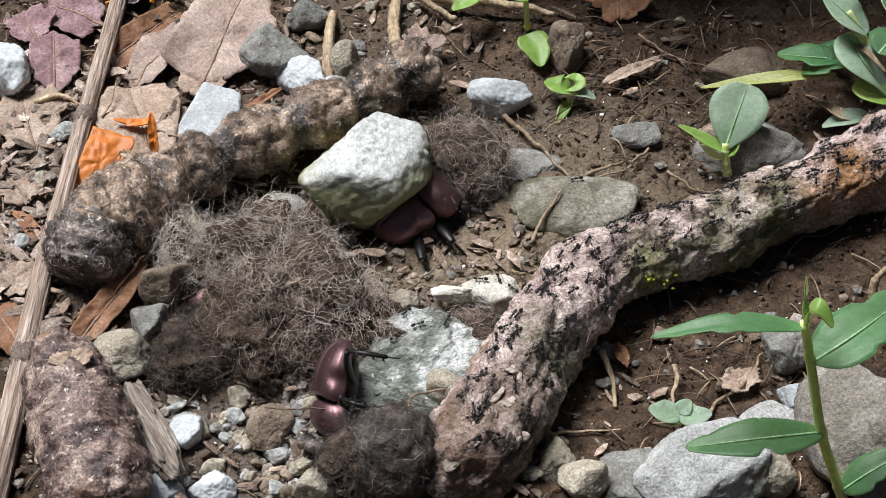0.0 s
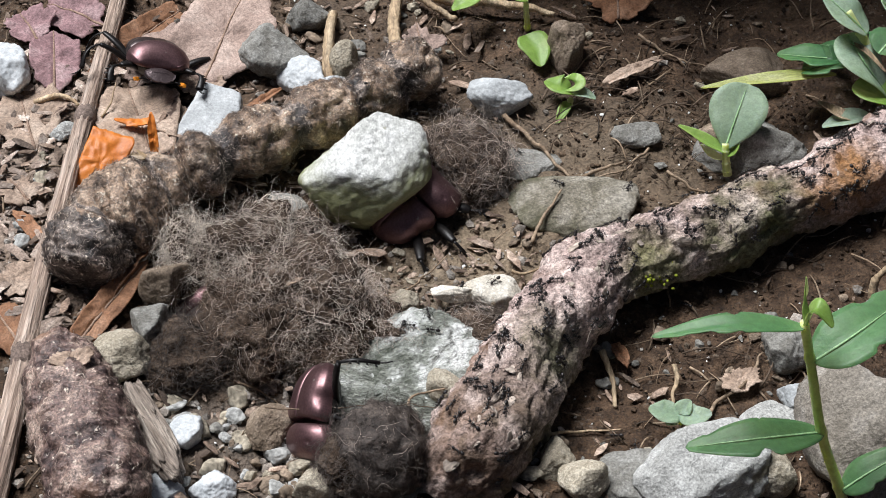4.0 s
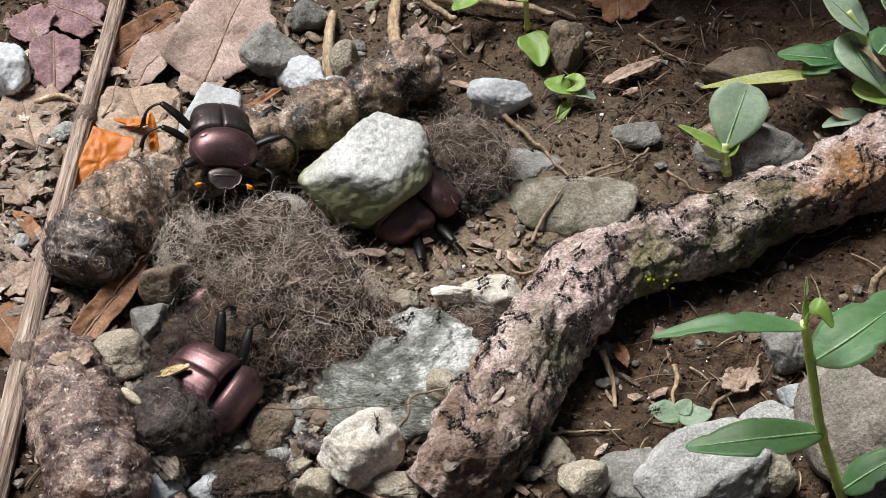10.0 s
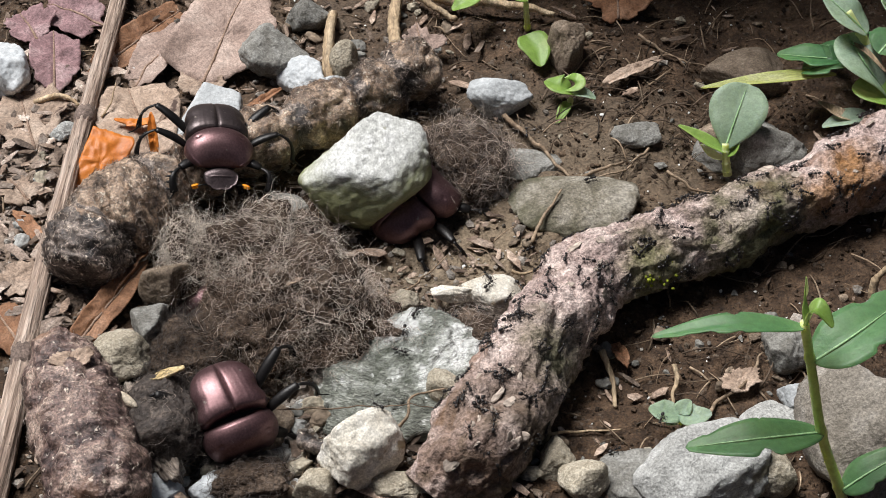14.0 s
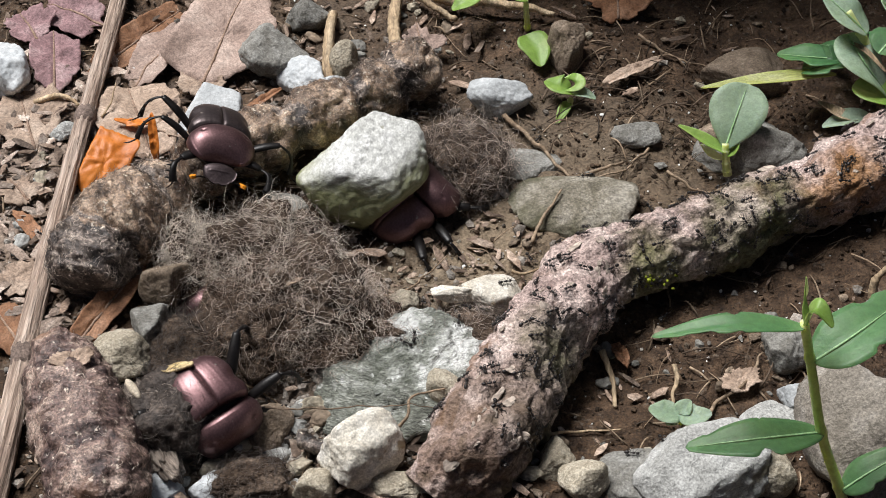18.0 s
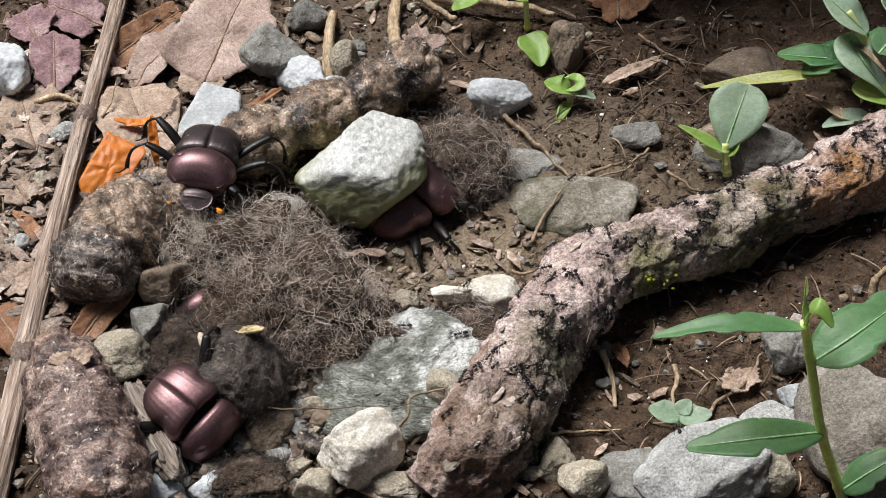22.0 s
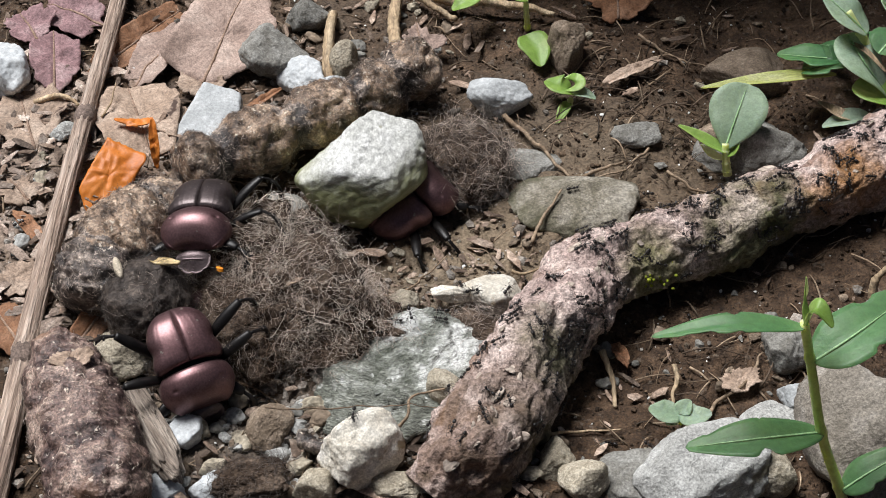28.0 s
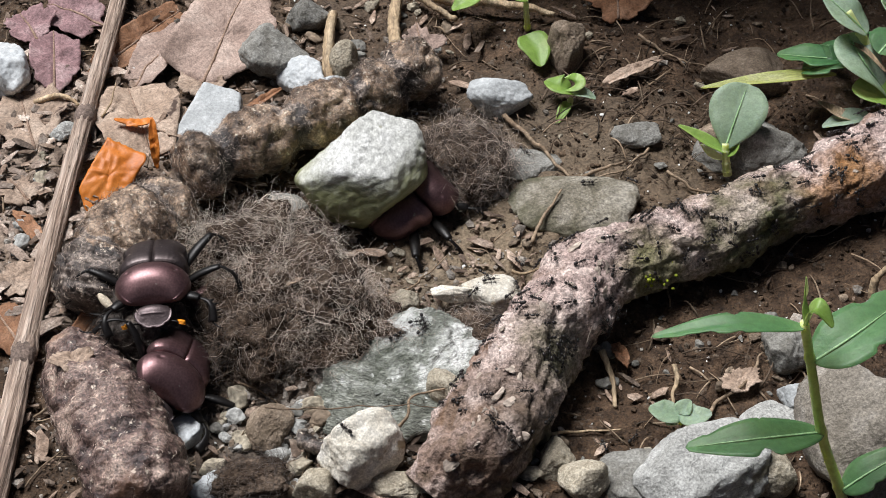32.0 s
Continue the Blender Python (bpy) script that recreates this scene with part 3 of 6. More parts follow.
def build_stick():
    c = catmull([(-91.2, -78.4, 4), (-91.0, -59.7, 4), (-91.7, -32.0, 4), (-91.6, -0.1, 4), (-90.6, 37.2, 4), (-89.5, 67.7, 4), (-88.7, 95.1, 4), (-88.4, 125.0, 4)], 160)
    r = np.interp(np.linspace(0, 1, 160), [0, 0.1, 0.3, 0.6, 1], [3.0, 2.7, 2.4, 2.2, 2.2])
    for s0 in (0.27, 0.6):
        r = r + 0.5 * np.exp(-((np.linspace(0, 1, 160) - s0) / 0.008) ** 2)
    v, f = tube(c, r, 36)
    a = np.tile(np.linspace(0, 2 * np.pi, 36, endpoint=False), 160)
    n = v - np.repeat(c, 36, axis=0)
    n /= np.linalg.norm(n, axis=1)[:, None]
    groove = 0.16 * np.sin(9 * a + 2 * vnoise(v, 1 / 25, 4)) + 0.2 * fbm(v * np.array([1, 0.2, 1]), 1 / 2.0, 6, 2)
    lean = math.atan2(c[-1, 0] - c[0, 0], c[-1, 1] - c[0, 1])
    turn = np.array([[math.cos(lean), -math.sin(lean), 0], [math.sin(lean), math.cos(lean), 0], [0, 0, 1]])
    stick = thing("stick", mesh("stick", (v + n * groove[:, None]) @ turn.T, f, STICK), at(0, 0, 0, 0, 0, -math.degrees(lean)), "long straight dry grooved stick lying on litter", "stick")
    for i in (41, 95):
        ring = c[i - 2:i + 3]
        w = r[i - 2:i + 3] + np.array([-0.1, 0.12, 0.2, 0.12, -0.1])
        rv, rf = tube(ring, w, 24)
        part("node", mesh("node", rv @ turn.T, rf, STICKNODE), stick, label="dark ring-shaped stem node")


build_stick()



def wood_chunk(x, y, h, size, turn, tilt, seed, label):
    """A split piece of weathered wood with grooves along its grain."""
    v, f = rock_verts((1, 1, 1), seed, 2, 0.8, 0.03, 5, ((0, 0, 1, 0.7), (1, 0, 0.2, 0.75), (-1, 0, 0.2, 0.8)), 20)
    g = 0.05 * np.sin(v[:, 0] * 17 + 1.5 * vnoise(v, 1.2, seed)) + 0.05 * np.sin(v[:, 0] * 41 + 2 * vnoise(v, 2, seed + 1)) + 0.12 * vnoise(v * np.array([4, 0.4, 4.0]), 1.0, seed + 2)
    v[:, 2] += g * (v[:, 2] > -0.2)
    v[:, 1] += 0.14 * vnoise(v * np.array([5, 0.2, 5.0]), 1.0, seed + 3) * np.sign(v[:, 1])
    thing("wood_chunk", mesh("wood_chunk", v * np.array(size, float), f, DRYWOOD), at(x, y, h, tilt, 0, turn), label, "wood")


wood_chunk(-62.0, -56.2, 4, (4.6, 15, 4.0), 30, -4, 3, "weathered grey splintered wood beside the dropping")
wood_chunk(-58.0, -64.8, 3, (5.0, 5.5, 4.0), 20, 0, 5, "short broken piece of weathered wood in gravel")

# ---- droppings and hairy lumps ----


def hairs(v, n, count, length, mat, seed, thick=0.09, curl=0.8, lift=0.5, sides=3, steps=6, coil=0.0):
    """Bent hairs that grow from random points v with normals n: vertices and faces."""
    rng = np.random.default_rng(seed)
    idx = rng.integers(0, len(v), count)
    vs, fs = [], []
    flow = np.stack([vnoise(v, 1 / 4.5, seed + 20 + k) for k in range(3)], 1)
    ring = np.linspace(0, 2 * np.pi, sides, endpoint=False)
    pat = []
    for s in range(steps - 1):
        for j in range(sides):
            k = (j + 1) % sides
            pat.append((s * sides + j, s * sides + k, (s + 1) * sides + k, (s + 1) * sides + j))
    pat = np.array(pat)
    for q, i in enumerate(idx):
        L = length * (0.4 + rng.random())
        t = 1.6 * flow[i] + 0.55 * rng.normal(size=3)
        t -= (t @ n[i]) * n[i]
        t /= np.linalg.norm(t) + 1e-9
        t = t + n[i] * lift * rng.random()
        t /= np.linalg.norm(t)
        bend = rng.normal(size=3) * curl
        bend = bend - n[i] * 0.35
        u = np.linspace(0, 1, steps)[:, None]
        c = v[i] + 0.15 * n[i] + L * (u * t + 0.5 * u * u * bend * 0.6 + 0.12 * np.sin(u * 6 + q) * np.cross(t, n[i]))
        if coil:
            turn = (2.5 + 4.5 * rng.random()) * u + q
            c = c + coil * L * (0.4 + rng.random()) * (np.sin(turn) - math.sin(q)) * np.cross(t, n[i]) + coil * L * 0.6 * (np.cos(turn) - math.cos(q)) * n[i]
        a = np.cross(t, [0.3, 0.2, 0.9])
        a /= np.linalg.norm(a) + 1e-9
        b = np.cross(t, a)
        w = thick * (1 - 0.6 * u[:, 0])
        rr = c[:, None] + w[:, None, None] * (np.cos(ring)[None, :, None] * a + np.sin(ring)[None, :, None] * b)
        vs.append(rr.reshape(-1, 3))
        fs.append(pat + q * steps * sides)
    return np.vstack(vs), np.vstack(fs)


def lump_verts(size, seed, rough=0.1, sub=5, fine=6, square=1.0):
    v, f = ico(sub)
    v = np.sign(v) * np.abs(v) ** square
    d = 1 + (0.05 + rough) * 1.1 * fbm(v, 1.6, seed, 2) + rough * 0.6 * fbm(v, fine, seed + 3, 3) + rough * 0.35 * fbm(v, 15, seed + 4, 3) - rough * 0.45 * np.exp(-(vnoise(v, 1.8, seed + 9) / 0.1) ** 2)
    return v * d[:, None] * np.array(size, float), f


def swept_dropping(label, points, radii, mats, share, seed, pinches=(), hair_count=5200, length=1.5):
    """A dropping with a bent, tapered body; share: how much of its length has the first material."""
    c = catmull(points, 150)
    u = np.linspace(0, 1, 150)
    r = np.interp(u, np.linspace(0, 1, len(radii)), radii)
    r = np.convolve(np.pad(r, 12, mode="edge"), np.ones(25) / 25, "valid")
    for s0, deep in pinches:
        r = r * (1 - deep * np.exp(-((u - s0) / 0.035) ** 2))
    r = r * np.sqrt(np.clip(1 - np.clip((0.09 - u) / 0.09, 0, 1) ** 2.2, 0.000001, 1)) * np.sqrt(np.clip(1 - np.clip((u - 0.91) / 0.09, 0, 1) ** 2.2, 0.000001, 1))
    base = np.array([*c.mean(axis=0)[:2], 0])
    v, f = tube(c - base, r, 84, cap=False)
    n = v - np.repeat(c - base, 84, axis=0)
    n /= np.linalg.norm(n, axis=1)[:, None] + 1e-9
    v = v + n * (1.1 * fbm(v, 1 / 9.0, seed, 2) + 0.7 * fbm(v, 1 / 2.6, seed + 1, 3) + 0.3 * fbm(v, 1 / 0.8, seed + 2, 2) - 0.7 * np.exp(-(vnoise(v, 1 / 6.0, seed + 3) / 0.08) ** 2))[:, None]
    n2 = normals_of(v, f)
    n = n2 * np.sign((n2 * n).sum(axis=1))[:, None]
    ob = thing("dropping", None, at(*base), label, "dropping")
    mid = v[np.array(f)].mean(axis=1)
    along = np.repeat(np.arange(149) / 149, 84)
    wave = along + 0.12 * vnoise(mid, 1 / 5.0, seed + 4)
    joint = np.zeros(len(wave), bool)
    for s0, _ in pinches:
        joint |= np.abs(along - s0 + 0.035 * vnoise(mid, 1 / 3.0, seed + 6)) < 0.022
    body = part("body", mesh("body", v, f, mats, index=((wave > share) | joint).astype(int).tolist()), ob)
    for k, mat in enumerate((HAIR, HAIRDARK)):
        hv, hf = hairs(v, n, hair_count // 2, length, mat, seed + 5 + k, 0.05, 0.8, 0.25, coil=0.15)
        part("hair", mesh("hair", hv, hf, mat), body)
    return ob


swept_dropping("long segmented dark brown dropping with tan patches, behind the stone", [(-2.8, 60.2, 9), (-10.4, 54.0, 9), (-18.5, 48.3, 7), (-29.5, 40.1, 8), (-42.9, 31.1, 8), (-56.8, 21.2, 8), (-63.1, 16.7, 8)],
               [7, 8.6, 7.2, 8.5, 8.4, 8.8, 8], (DUNGTAN, DUNG), 1.5, 61, ((0.2, 0.3), (0.4, 0.32), (0.6, 0.28), (0.79, 0.32)), 7000)
left_dropping = swept_dropping("dark fibrous dropping end with grey crust, at an orange leaf", [(-62.7, 14.4, 9), (-70.2, 7.1, 10), (-76.9, -1.5, 10), (-80.5, -8.8, 9), (-82.3, -16.7, 6)],
                               [8.5, 10.2, 11, 10.5, 8], (DUNGTAN, DUNG), 0.62, 62, ((0.2, 0.2), (0.62, 0.16)))
near_dropping = swept_dropping("thick mauve-brown mottled dropping beside the stick", [(-83.1, -36.8, 6), (-78.5, -49.3, 9), (-74.2, -60.5, 10), (-70.1, -72.4, 10), (-66.6, -84.7, 8)],
                               [7.2, 9.2, 10.6, 10.8, 9.6], (DUNGMAUVE, DUNGMAUVE), 2.0, 63, ((0.4, 0.07), (0.72, 0.1)), 1300)


def hairy_lump(name, label, lobes, seed, length, rough=0.16, sub=5, inner=None):
    """Matted hair over lumps. lobes: (centre, half lengths, turn, ((material, count), ...))."""
    base = np.mean([l[0] for l in lobes], axis=0)
    ob = thing(name, None, at(*base), label, "dung")
    for q, (c, size, turn, counts) in enumerate(lobes):
        v, f = lump_verts(size, seed + 11 * q, rough, sub)
        core = part("core", mesh("core", v, f, inner or HAIRCORE), ob, at(c[0] - base[0], c[1] - base[1], c[2] - base[2], 0, 0, turn))
        n = normals_of(v, f)
        for k, (mat, count) in enumerate(counts):
            hv, hf = hairs(v, n, count, length, mat, seed + k + 5 * q, 0.055, 0.9, 0.5, steps=9, coil=0.2)
            tagged(part("hair", mesh("hair", hv, hf, mat), core, label="matted animal hair"), kind="stuff")
    return ob


hairy_lump("hairy_dung", "large matted grey-brown lump of hair and dung", [
    ((-54.4, -10.2, 5), (8.5, 8.0, 5.2), 10, ((HAIR, 500), (HAIRPALE, 1300))),
    ((-59.6, -5.1, 8), (4, 6, 4), 10, ((HAIRPALE, 700),)),
    ((-40.7, -8.6, 7), (13, 12, 8), 0, ((HAIR, 1300), (HAIRPALE, 1300), (HAIRDARK, 200))),
    ((-30.6, -23.0, 8), (15, 13, 9.5), -20, ((HAIR, 1800), (HAIRPALE, 1200), (HAIRBROWN, 500))),
    ((-40.3, -30.5, 6), (12, 11, 7.5), 0, ((HAIR, 900), (HAIRBROWN, 900), (HAIRDARK, 500))),
    ((-21.7, -29.6, 5), (12, 9, 7), -20, ((HAIR, 1200), (HAIRPALE, 350), (HAIRBROWN, 600))),
], 21, 5.5, rough=0.24)
hairy_lump("hairy_dung", "dark hair tuft pressed against the stone", [((5.7, 25.5, 5), (10, 12, 6), 15, ((HAIRDARK, 1000), (HAIR, 1000)))], 22, 6.0)
# Dark mat with blackish hair, which paints in shade under the overhanging lump.
hairy_lump("hairy_dung", "low dark hair mat on gravel, blackened for shade under the lump", [((-56.3, -35.3, 3), (10, 10, 5), 10, ((HAIRBLACK, 1200), (HAIRDARK, 400)))], 23, 5.0)
hairy_lump("hairy_dung", "thin tuft of hair at the root", [((6.4, -31.1, 3), (8, 7, 3), 10, ((HAIRDARK, 250), (HAIR, 500)))], 24, 5.0)
loose_hair = hairy_lump("hairy_dung", "dark hair and dung crumbs spilt on gravel", [((-39.9, -69.2, 2), (8.5, 5.5, 2.6), 10, ((HAIRDARK, 700),))], 26, 3.4)
ball = hairy_lump("dung_ball", "dark dung ball wrapped in hair, rolled by a beetle", [((0, 0, 0), (9.4, 9.4, 9.0), 0, ((HAIRBLACK, 900), (HAIRDARK, 380), (HAIR, 80)))], 25, 3.6, 0.1, 5, BALLCORE)
part("seed", mesh("seed", *[ico(3)[0] * np.array([1.0, 3.0, 0.9]), ico(3)[1]], SEED), ball, at(-6.2, 2.8, 7.5, 10, -40, 15), "pale seed stuck in the ball")
part("leaf_scrap", mesh("leaf_scrap", *[ico(3)[0] * np.array([1.6, 4.2, 0.35]) + 0.25 * np.sin(ico(3)[0] * 7), ico(3)[1]], SCRAP), ball, at(3.4, 5.1, 7.8, -20, 20, 60), "yellow-tan leaf scrap on the ball")

# ---- dead leaves and straws ----


PALEFLAKE = surface("pale_flake", [(0.17, 0.125, 0.1), (0.32, 0.25, 0.205), (0.52, 0.45, 0.39)], 300, 0.85, 0.6, 5, 0.25, vary=0.55, island=True)
TWINE = surface("dark_fibre", [(0.09, 0.065, 0.045), (0.18, 0.13, 0.09)], 200, 0.8, 0, 4, 0.3, vary=0)
RIB = surface("leaf_rib", [(0.2, 0.13, 0.09), (0.34, 0.24, 0.18)], 300, 0.7, 0.3, 5, 0.3, vary=0.1)


def leaf_fragment(x, y, h, a, b, turn, mat, label, seed, jag=0.22, curl=0.18, tilt=(0, 0), name="dead_leaf", tip=0.0, sides=()):
    """A torn piece of dead leaf, half lengths a and b, with veins, curl and thickness."""
    rings, around = 10, 84
    t = np.linspace(0, 2 * np.pi, around, endpoint=False)
    circ = np.stack([np.cos(t), np.sin(t), np.full(around, seed * 3.1)], 1)
    edge = 1 + jag * (1.1 * vnoise(circ, 1.6, seed) + 0.7 * vnoise(circ, 4, seed + 1) + 0.3 * vnoise(circ, 13, seed + 2))
    for ang, far in sides:
        edge = np.minimum(edge, far / np.maximum(np.cos(t - radians(ang)), 0.05) * (1 + 0.03 * vnoise(circ, 9, seed)))
    edge = edge * (1 + tip * np.maximum(np.sin(t), 0) ** 6)
    top, bot = [], []
    for k in range(1, rings + 1):
        s = k / rings
        px, py = a * s * edge * np.cos(t), b * s * edge * np.sin(t)
        q = np.stack([px, py, np.full(around, seed * 1.7)], 1)
        z = curl * (px ** 2 / a - 0.5 * py ** 2 / b) + 0.09 * a * vnoise(q, 2.2 / a, seed + 5) + 0.3 * vnoise(q, 1.0, seed + 6)
        z = z - (0.1 if mat is LORANGE else 0.35) * np.exp(-(px / (0.05 * a + 0.25)) ** 2) + (0.0 if mat is LORANGE else 0.12) * np.sin(4.2 * (py - np.abs(px) * 0.8) / max(b, 1) * 3)
        top.append(np.stack([px, py, z], 1))
    top = np.vstack([[[0, 0, 0]], *top])
    bot = top - np.array([0, 0, 0.28])
    n = len(top)
    f = []
    for j in range(around):
        k = (j + 1) % around
        f.append((0, 1 + j, 1 + k))
        f.append((n, n + 1 + k, n + 1 + j))
        for r in range(rings - 1):
            p, q = 1 + r * around, 1 + (r + 1) * around
            f.append((p + j, q + j, q + k, p + k))
            f.append((n + p + k, n + q + k, n + q + j, n + p + j))
        p = 1 + (rings - 1) * around
        f.append((p + j, n + p + j, n + p + k, p + k))
    m = at(x, y, h + gz(x, y), tilt[0], tilt[1], turn)
    ob = thing(name, mesh(name, np.vstack([top, bot]), f, mat), m, label, "dead leaf", "leaf litter")
    if a > 3 and b > 5 and mat is not LORANGE:
        j = around // 4
        up = [top[1 + r * around + j] for r in range(rings)]
        down = [top[1 + r * around + 3 * j] for r in range(rings)]
        line = np.array(down[::-1] + up) + np.array([0, 0, 0.05])
        part("midrib", mesh("midrib", *tube(line, np.linspace(0.45, 0.15, len(line)), 7), RIB), ob)
    return ob


leaf_fragment(-58.3, 74.3, 6, 15, 17, -15, LPINK, "large pale pinkish dead leaf with torn edge", 1, 0.16, tilt=(12, 5), sides=((10, 0.9), (-50, 0.8), (-105, 0.9), (170, 0.8), (100, 0.95)))
leaf_fragment(-75.7, 72.6, 3, 8, 15, -25, LPINK, "pinkish dead leaf piece with torn rim", 2, 0.2, tilt=(5, -15), sides=((-10, 0.85), (-80, 0.9), (200, 0.8), (120, 0.9)))
leaf_fragment(-102.5, 67.7, 4, 8, 12, 10, LPURPLE, "purple-brown dead leaf piece", 3, 0.2, tilt=(5, 10), sides=((0, 0.85), (-45, 0.85), (-100, 0.95), (180, 0.8), (60, 0.9)))
leaf_fragment(-111.8, 82.4, 4, 7, 7, 30, LPURPLE, "mauve dead leaf piece, curled", 4, 0.25)
leaf_fragment(-100.7, 88.2, 3, 8, 10, 60, LPURPLE, "pale mauve dead leaf piece", 5, 0.25, tilt=(0, -10))
leaf_fragment(-77.5, 45.5, 2.5, 12, 15, 20, LTAN, "tan dead leaf under the stick", 6, 0.14, tilt=(4, 0), sides=((-25, 0.85), (80, 0.85), (190, 0.9), (-95, 0.9)))
leaf_fragment(-63.1, 59.6, 3, 6, 6, 10, LTAN, "small yellow-brown dead leaf piece", 7, 0.25)
leaf_fragment(-81.7, 78.7, 3, 5, 18, -35, LBROWN, "brown curled dead leaf strip", 8, 0.2, tilt=(0, 20))
leaf_fragment(-68.0, 43.8, 2, 6, 8, 60, LTAN, "small tan dead leaf scrap", 9, 0.25)
orange_leaf = leaf_fragment(-83.9, 26.1, 5, 9, 11, 0, LORANGE, "bright orange dead leaf", 10, 0.05, tilt=(25, 6), curl=0.05, sides=((78, 0.8), (-20, 0.62), (-62, 0.75), (165, 0.55), (215, 0.85)))
orange_edge = leaf_fragment(-71.7, 32.7, 7, 1.2, 6.5, 8, LORANGE, "curled bright orange leaf edge", 11, 0.1, tilt=(55, 0))
leaf_fragment(-77.4, 40.9, 4, 4.5, 1.4, 5, LORANGE, "small orange leaf scrap", 12, 0.3)
leaf_fragment(-75.9, -24.3, 3, 3.6, 13, -28, LBROWN, "russet dead leaf blade on litter", 13, 0.1, tilt=(10, 15), tip=0.3)
leaf_fragment(-73.3, -13.9, 5, 3.0, 13, -35, LBROWN, "brown dead leaf blade leaning on the dropping", 14, 0.1, tilt=(12, -20), tip=0.2)
leaf_fragment(-97.0, -27.7, 2, 5, 8, 35, LBROWN, "reddish bark scrap beside the stick", 15, 0.25)
leaf_fragment(-97.8, -12.8, 2, 6, 5, 10, LTAN, "tan leaf scrap beside the stick", 16, 0.3)
leaf_fragment(-103.7, 19.6, 2, 5, 6, 40, LTAN, "pale torn litter scrap", 17, 0.35)
leaf_fragment(-98.5, 5.8, 2, 2, 7, 40, LBROWN, "brown bark splinter in litter", 18, 0.2)
leaf_fragment(-106.4, 46.1, 2, 10, 11, 20, LTAN, "fibrous tan leaf skeleton", 19, 0.25)
leaf_fragment(-5.8, 70.8, 5, 5, 6, 10, LPINK, "pale leaf scrap at the dropping", 20, 0.3, tilt=(15, 0))
leaf_fragment(-47.0, 46.8, 7, 1.3, 9, -40, LBROWN, "dark leaf splinter on the dropping", 21, 0.1)
leaf_fragment(47.0, 86.2, 3, 9, 6, 0, LBROWN, "rusty dead leaf against the bank", 22, 0.3, tilt=(20, 0))
leaf_fragment(49.5, 60.7, 3, 2.0, 9, -55, LTAN, "pale dry splinter on soil", 23, 0.15)
leaf_fragment(64.6, -41.4, 2, 5, 3, 20, LTAN, "dry tan leaf scrap on soil", 24, 0.3)
leaf_fragment(39.4, -32.8, 3, 1.6, 3.6, 20, LBROWN, "small rusty bud scale", 26, 0.1)
leaf_fragment(-33.2, -24.7, 17, 1.6, 5, -60, LTAN, "tan straw flake in the hairy lump", 27, 0.15)
leaf_fragment(85.3, -37.8, 3, 2, 8, 10, LTAN, "fibrous tan bark strip", 28, 0.2)
leaf_fragment(-76.7, -50.6, 16, 4, 3, 10, LTAN, "tan crust flake on the dropping", 29, 0.3)


def strand(points, r, mat, label, name="rootlet", category="rootlet", steps=40, wiggle=0.0, seed=1, taper=0.5, on_ground=True):
    c = catmull(points, steps)
    if on_ground:
        c[:, 2] += ground_z(c[:, 0], c[:, 1])
    if wiggle:
        c = c + wiggle * np.stack([vnoise(c, 0.25, seed + k) for k in range(3)], 1)
    w = r * np.linspace(1, taper, steps)
    v, f = tube(c, w, 7)
    v = v + (0.18 * r) * np.stack([vnoise(v, 1.5, seed + 7 + k) for k in range(3)], 1)
    return thing(name, mesh(name, v, f, mat), Matrix(), label, category)


strand([(15.7, 46.1, 2), (20.1, 39.5, 2), (25.4, 32.0, 2), (31.3, 22.7, 1)], 0.7, FIBRE, "pale brown bent rootlet", wiggle=0.6)
strand([(52.2, 75.1, 2), (59.1, 68.3, 2), (69.2, 64.3, 2)], 0.45, FIBRE, "thin rootlet on the bank", wiggle=0.8)
strand([(29.7, 18.6, 2), (38.2, 23.6, 3), (44.1, 27.2, 2)], 0.6, FIBRE, "thin rootlet over the flat stone", wiggle=0.6)
strand([(20.7, -0.8, 1), (24.2, 5.6, 4), (27.8, 12.3, 6)], 0.5, FIBRE, "rootlet hanging on the flat stone", wiggle=0.8)
strand([(-29.6, 57.3, 3), (-30.5, 70.1, 4), (-30.1, 88.7, 4)], 1.7, STRAW, "upright dry brown straw", "straw", "straw", taper=0.8)
strand([(-12.6, 72.6, 3), (-13.2, 82.4, 4), (-12.3, 97.7, 4)], 1.9, STRAW, "flat dry straw at the back", "straw", "straw", taper=0.8)
strand([(-8.4, 95.1, 4), (-2.2, 88.7, 4), (3.7, 83.2, 3)], 1.1, STRAW, "slender dry tan straw", "straw", "straw", taper=0.7)
strand([(-2.2, 93.2, 5), (11.7, 88.1, 5), (29.9, 82.4, 3)], 2.2, STRAW, "broad pale dry grass stalk", "straw", "straw", taper=0.35)
strand([(-37.2, -53.9, 8), (-26.4, -55.8, 9), (-12.2, -55.8, 9), (-1.1, -56.6, 10)], 0.2, TWINE, "long thin dry fibre over the slate", wiggle=0.5)
strand([(-9.3, -59.1, 6), (-7.3, -57.7, 8), (-6.4, -52.4, 9), (1.9, -50.2, 10)], 0.4, FIBRE, "pale curved fibre on the slate", wiggle=0.5)
strand([(34.9, -33.7, 4), (37.1, -39.3, 2), (37.2, -47.3, 1)], 0.8, STRAW, "pale split root fibre", wiggle=0.3)
strand([(50.6, -38.6, 4), (51.0, -41.8, 3), (49.5, -45.0, 2), (50.2, -48.5, 1)], 0.6, STRAW, "white crooked rootlet on soil", wiggle=0.5)
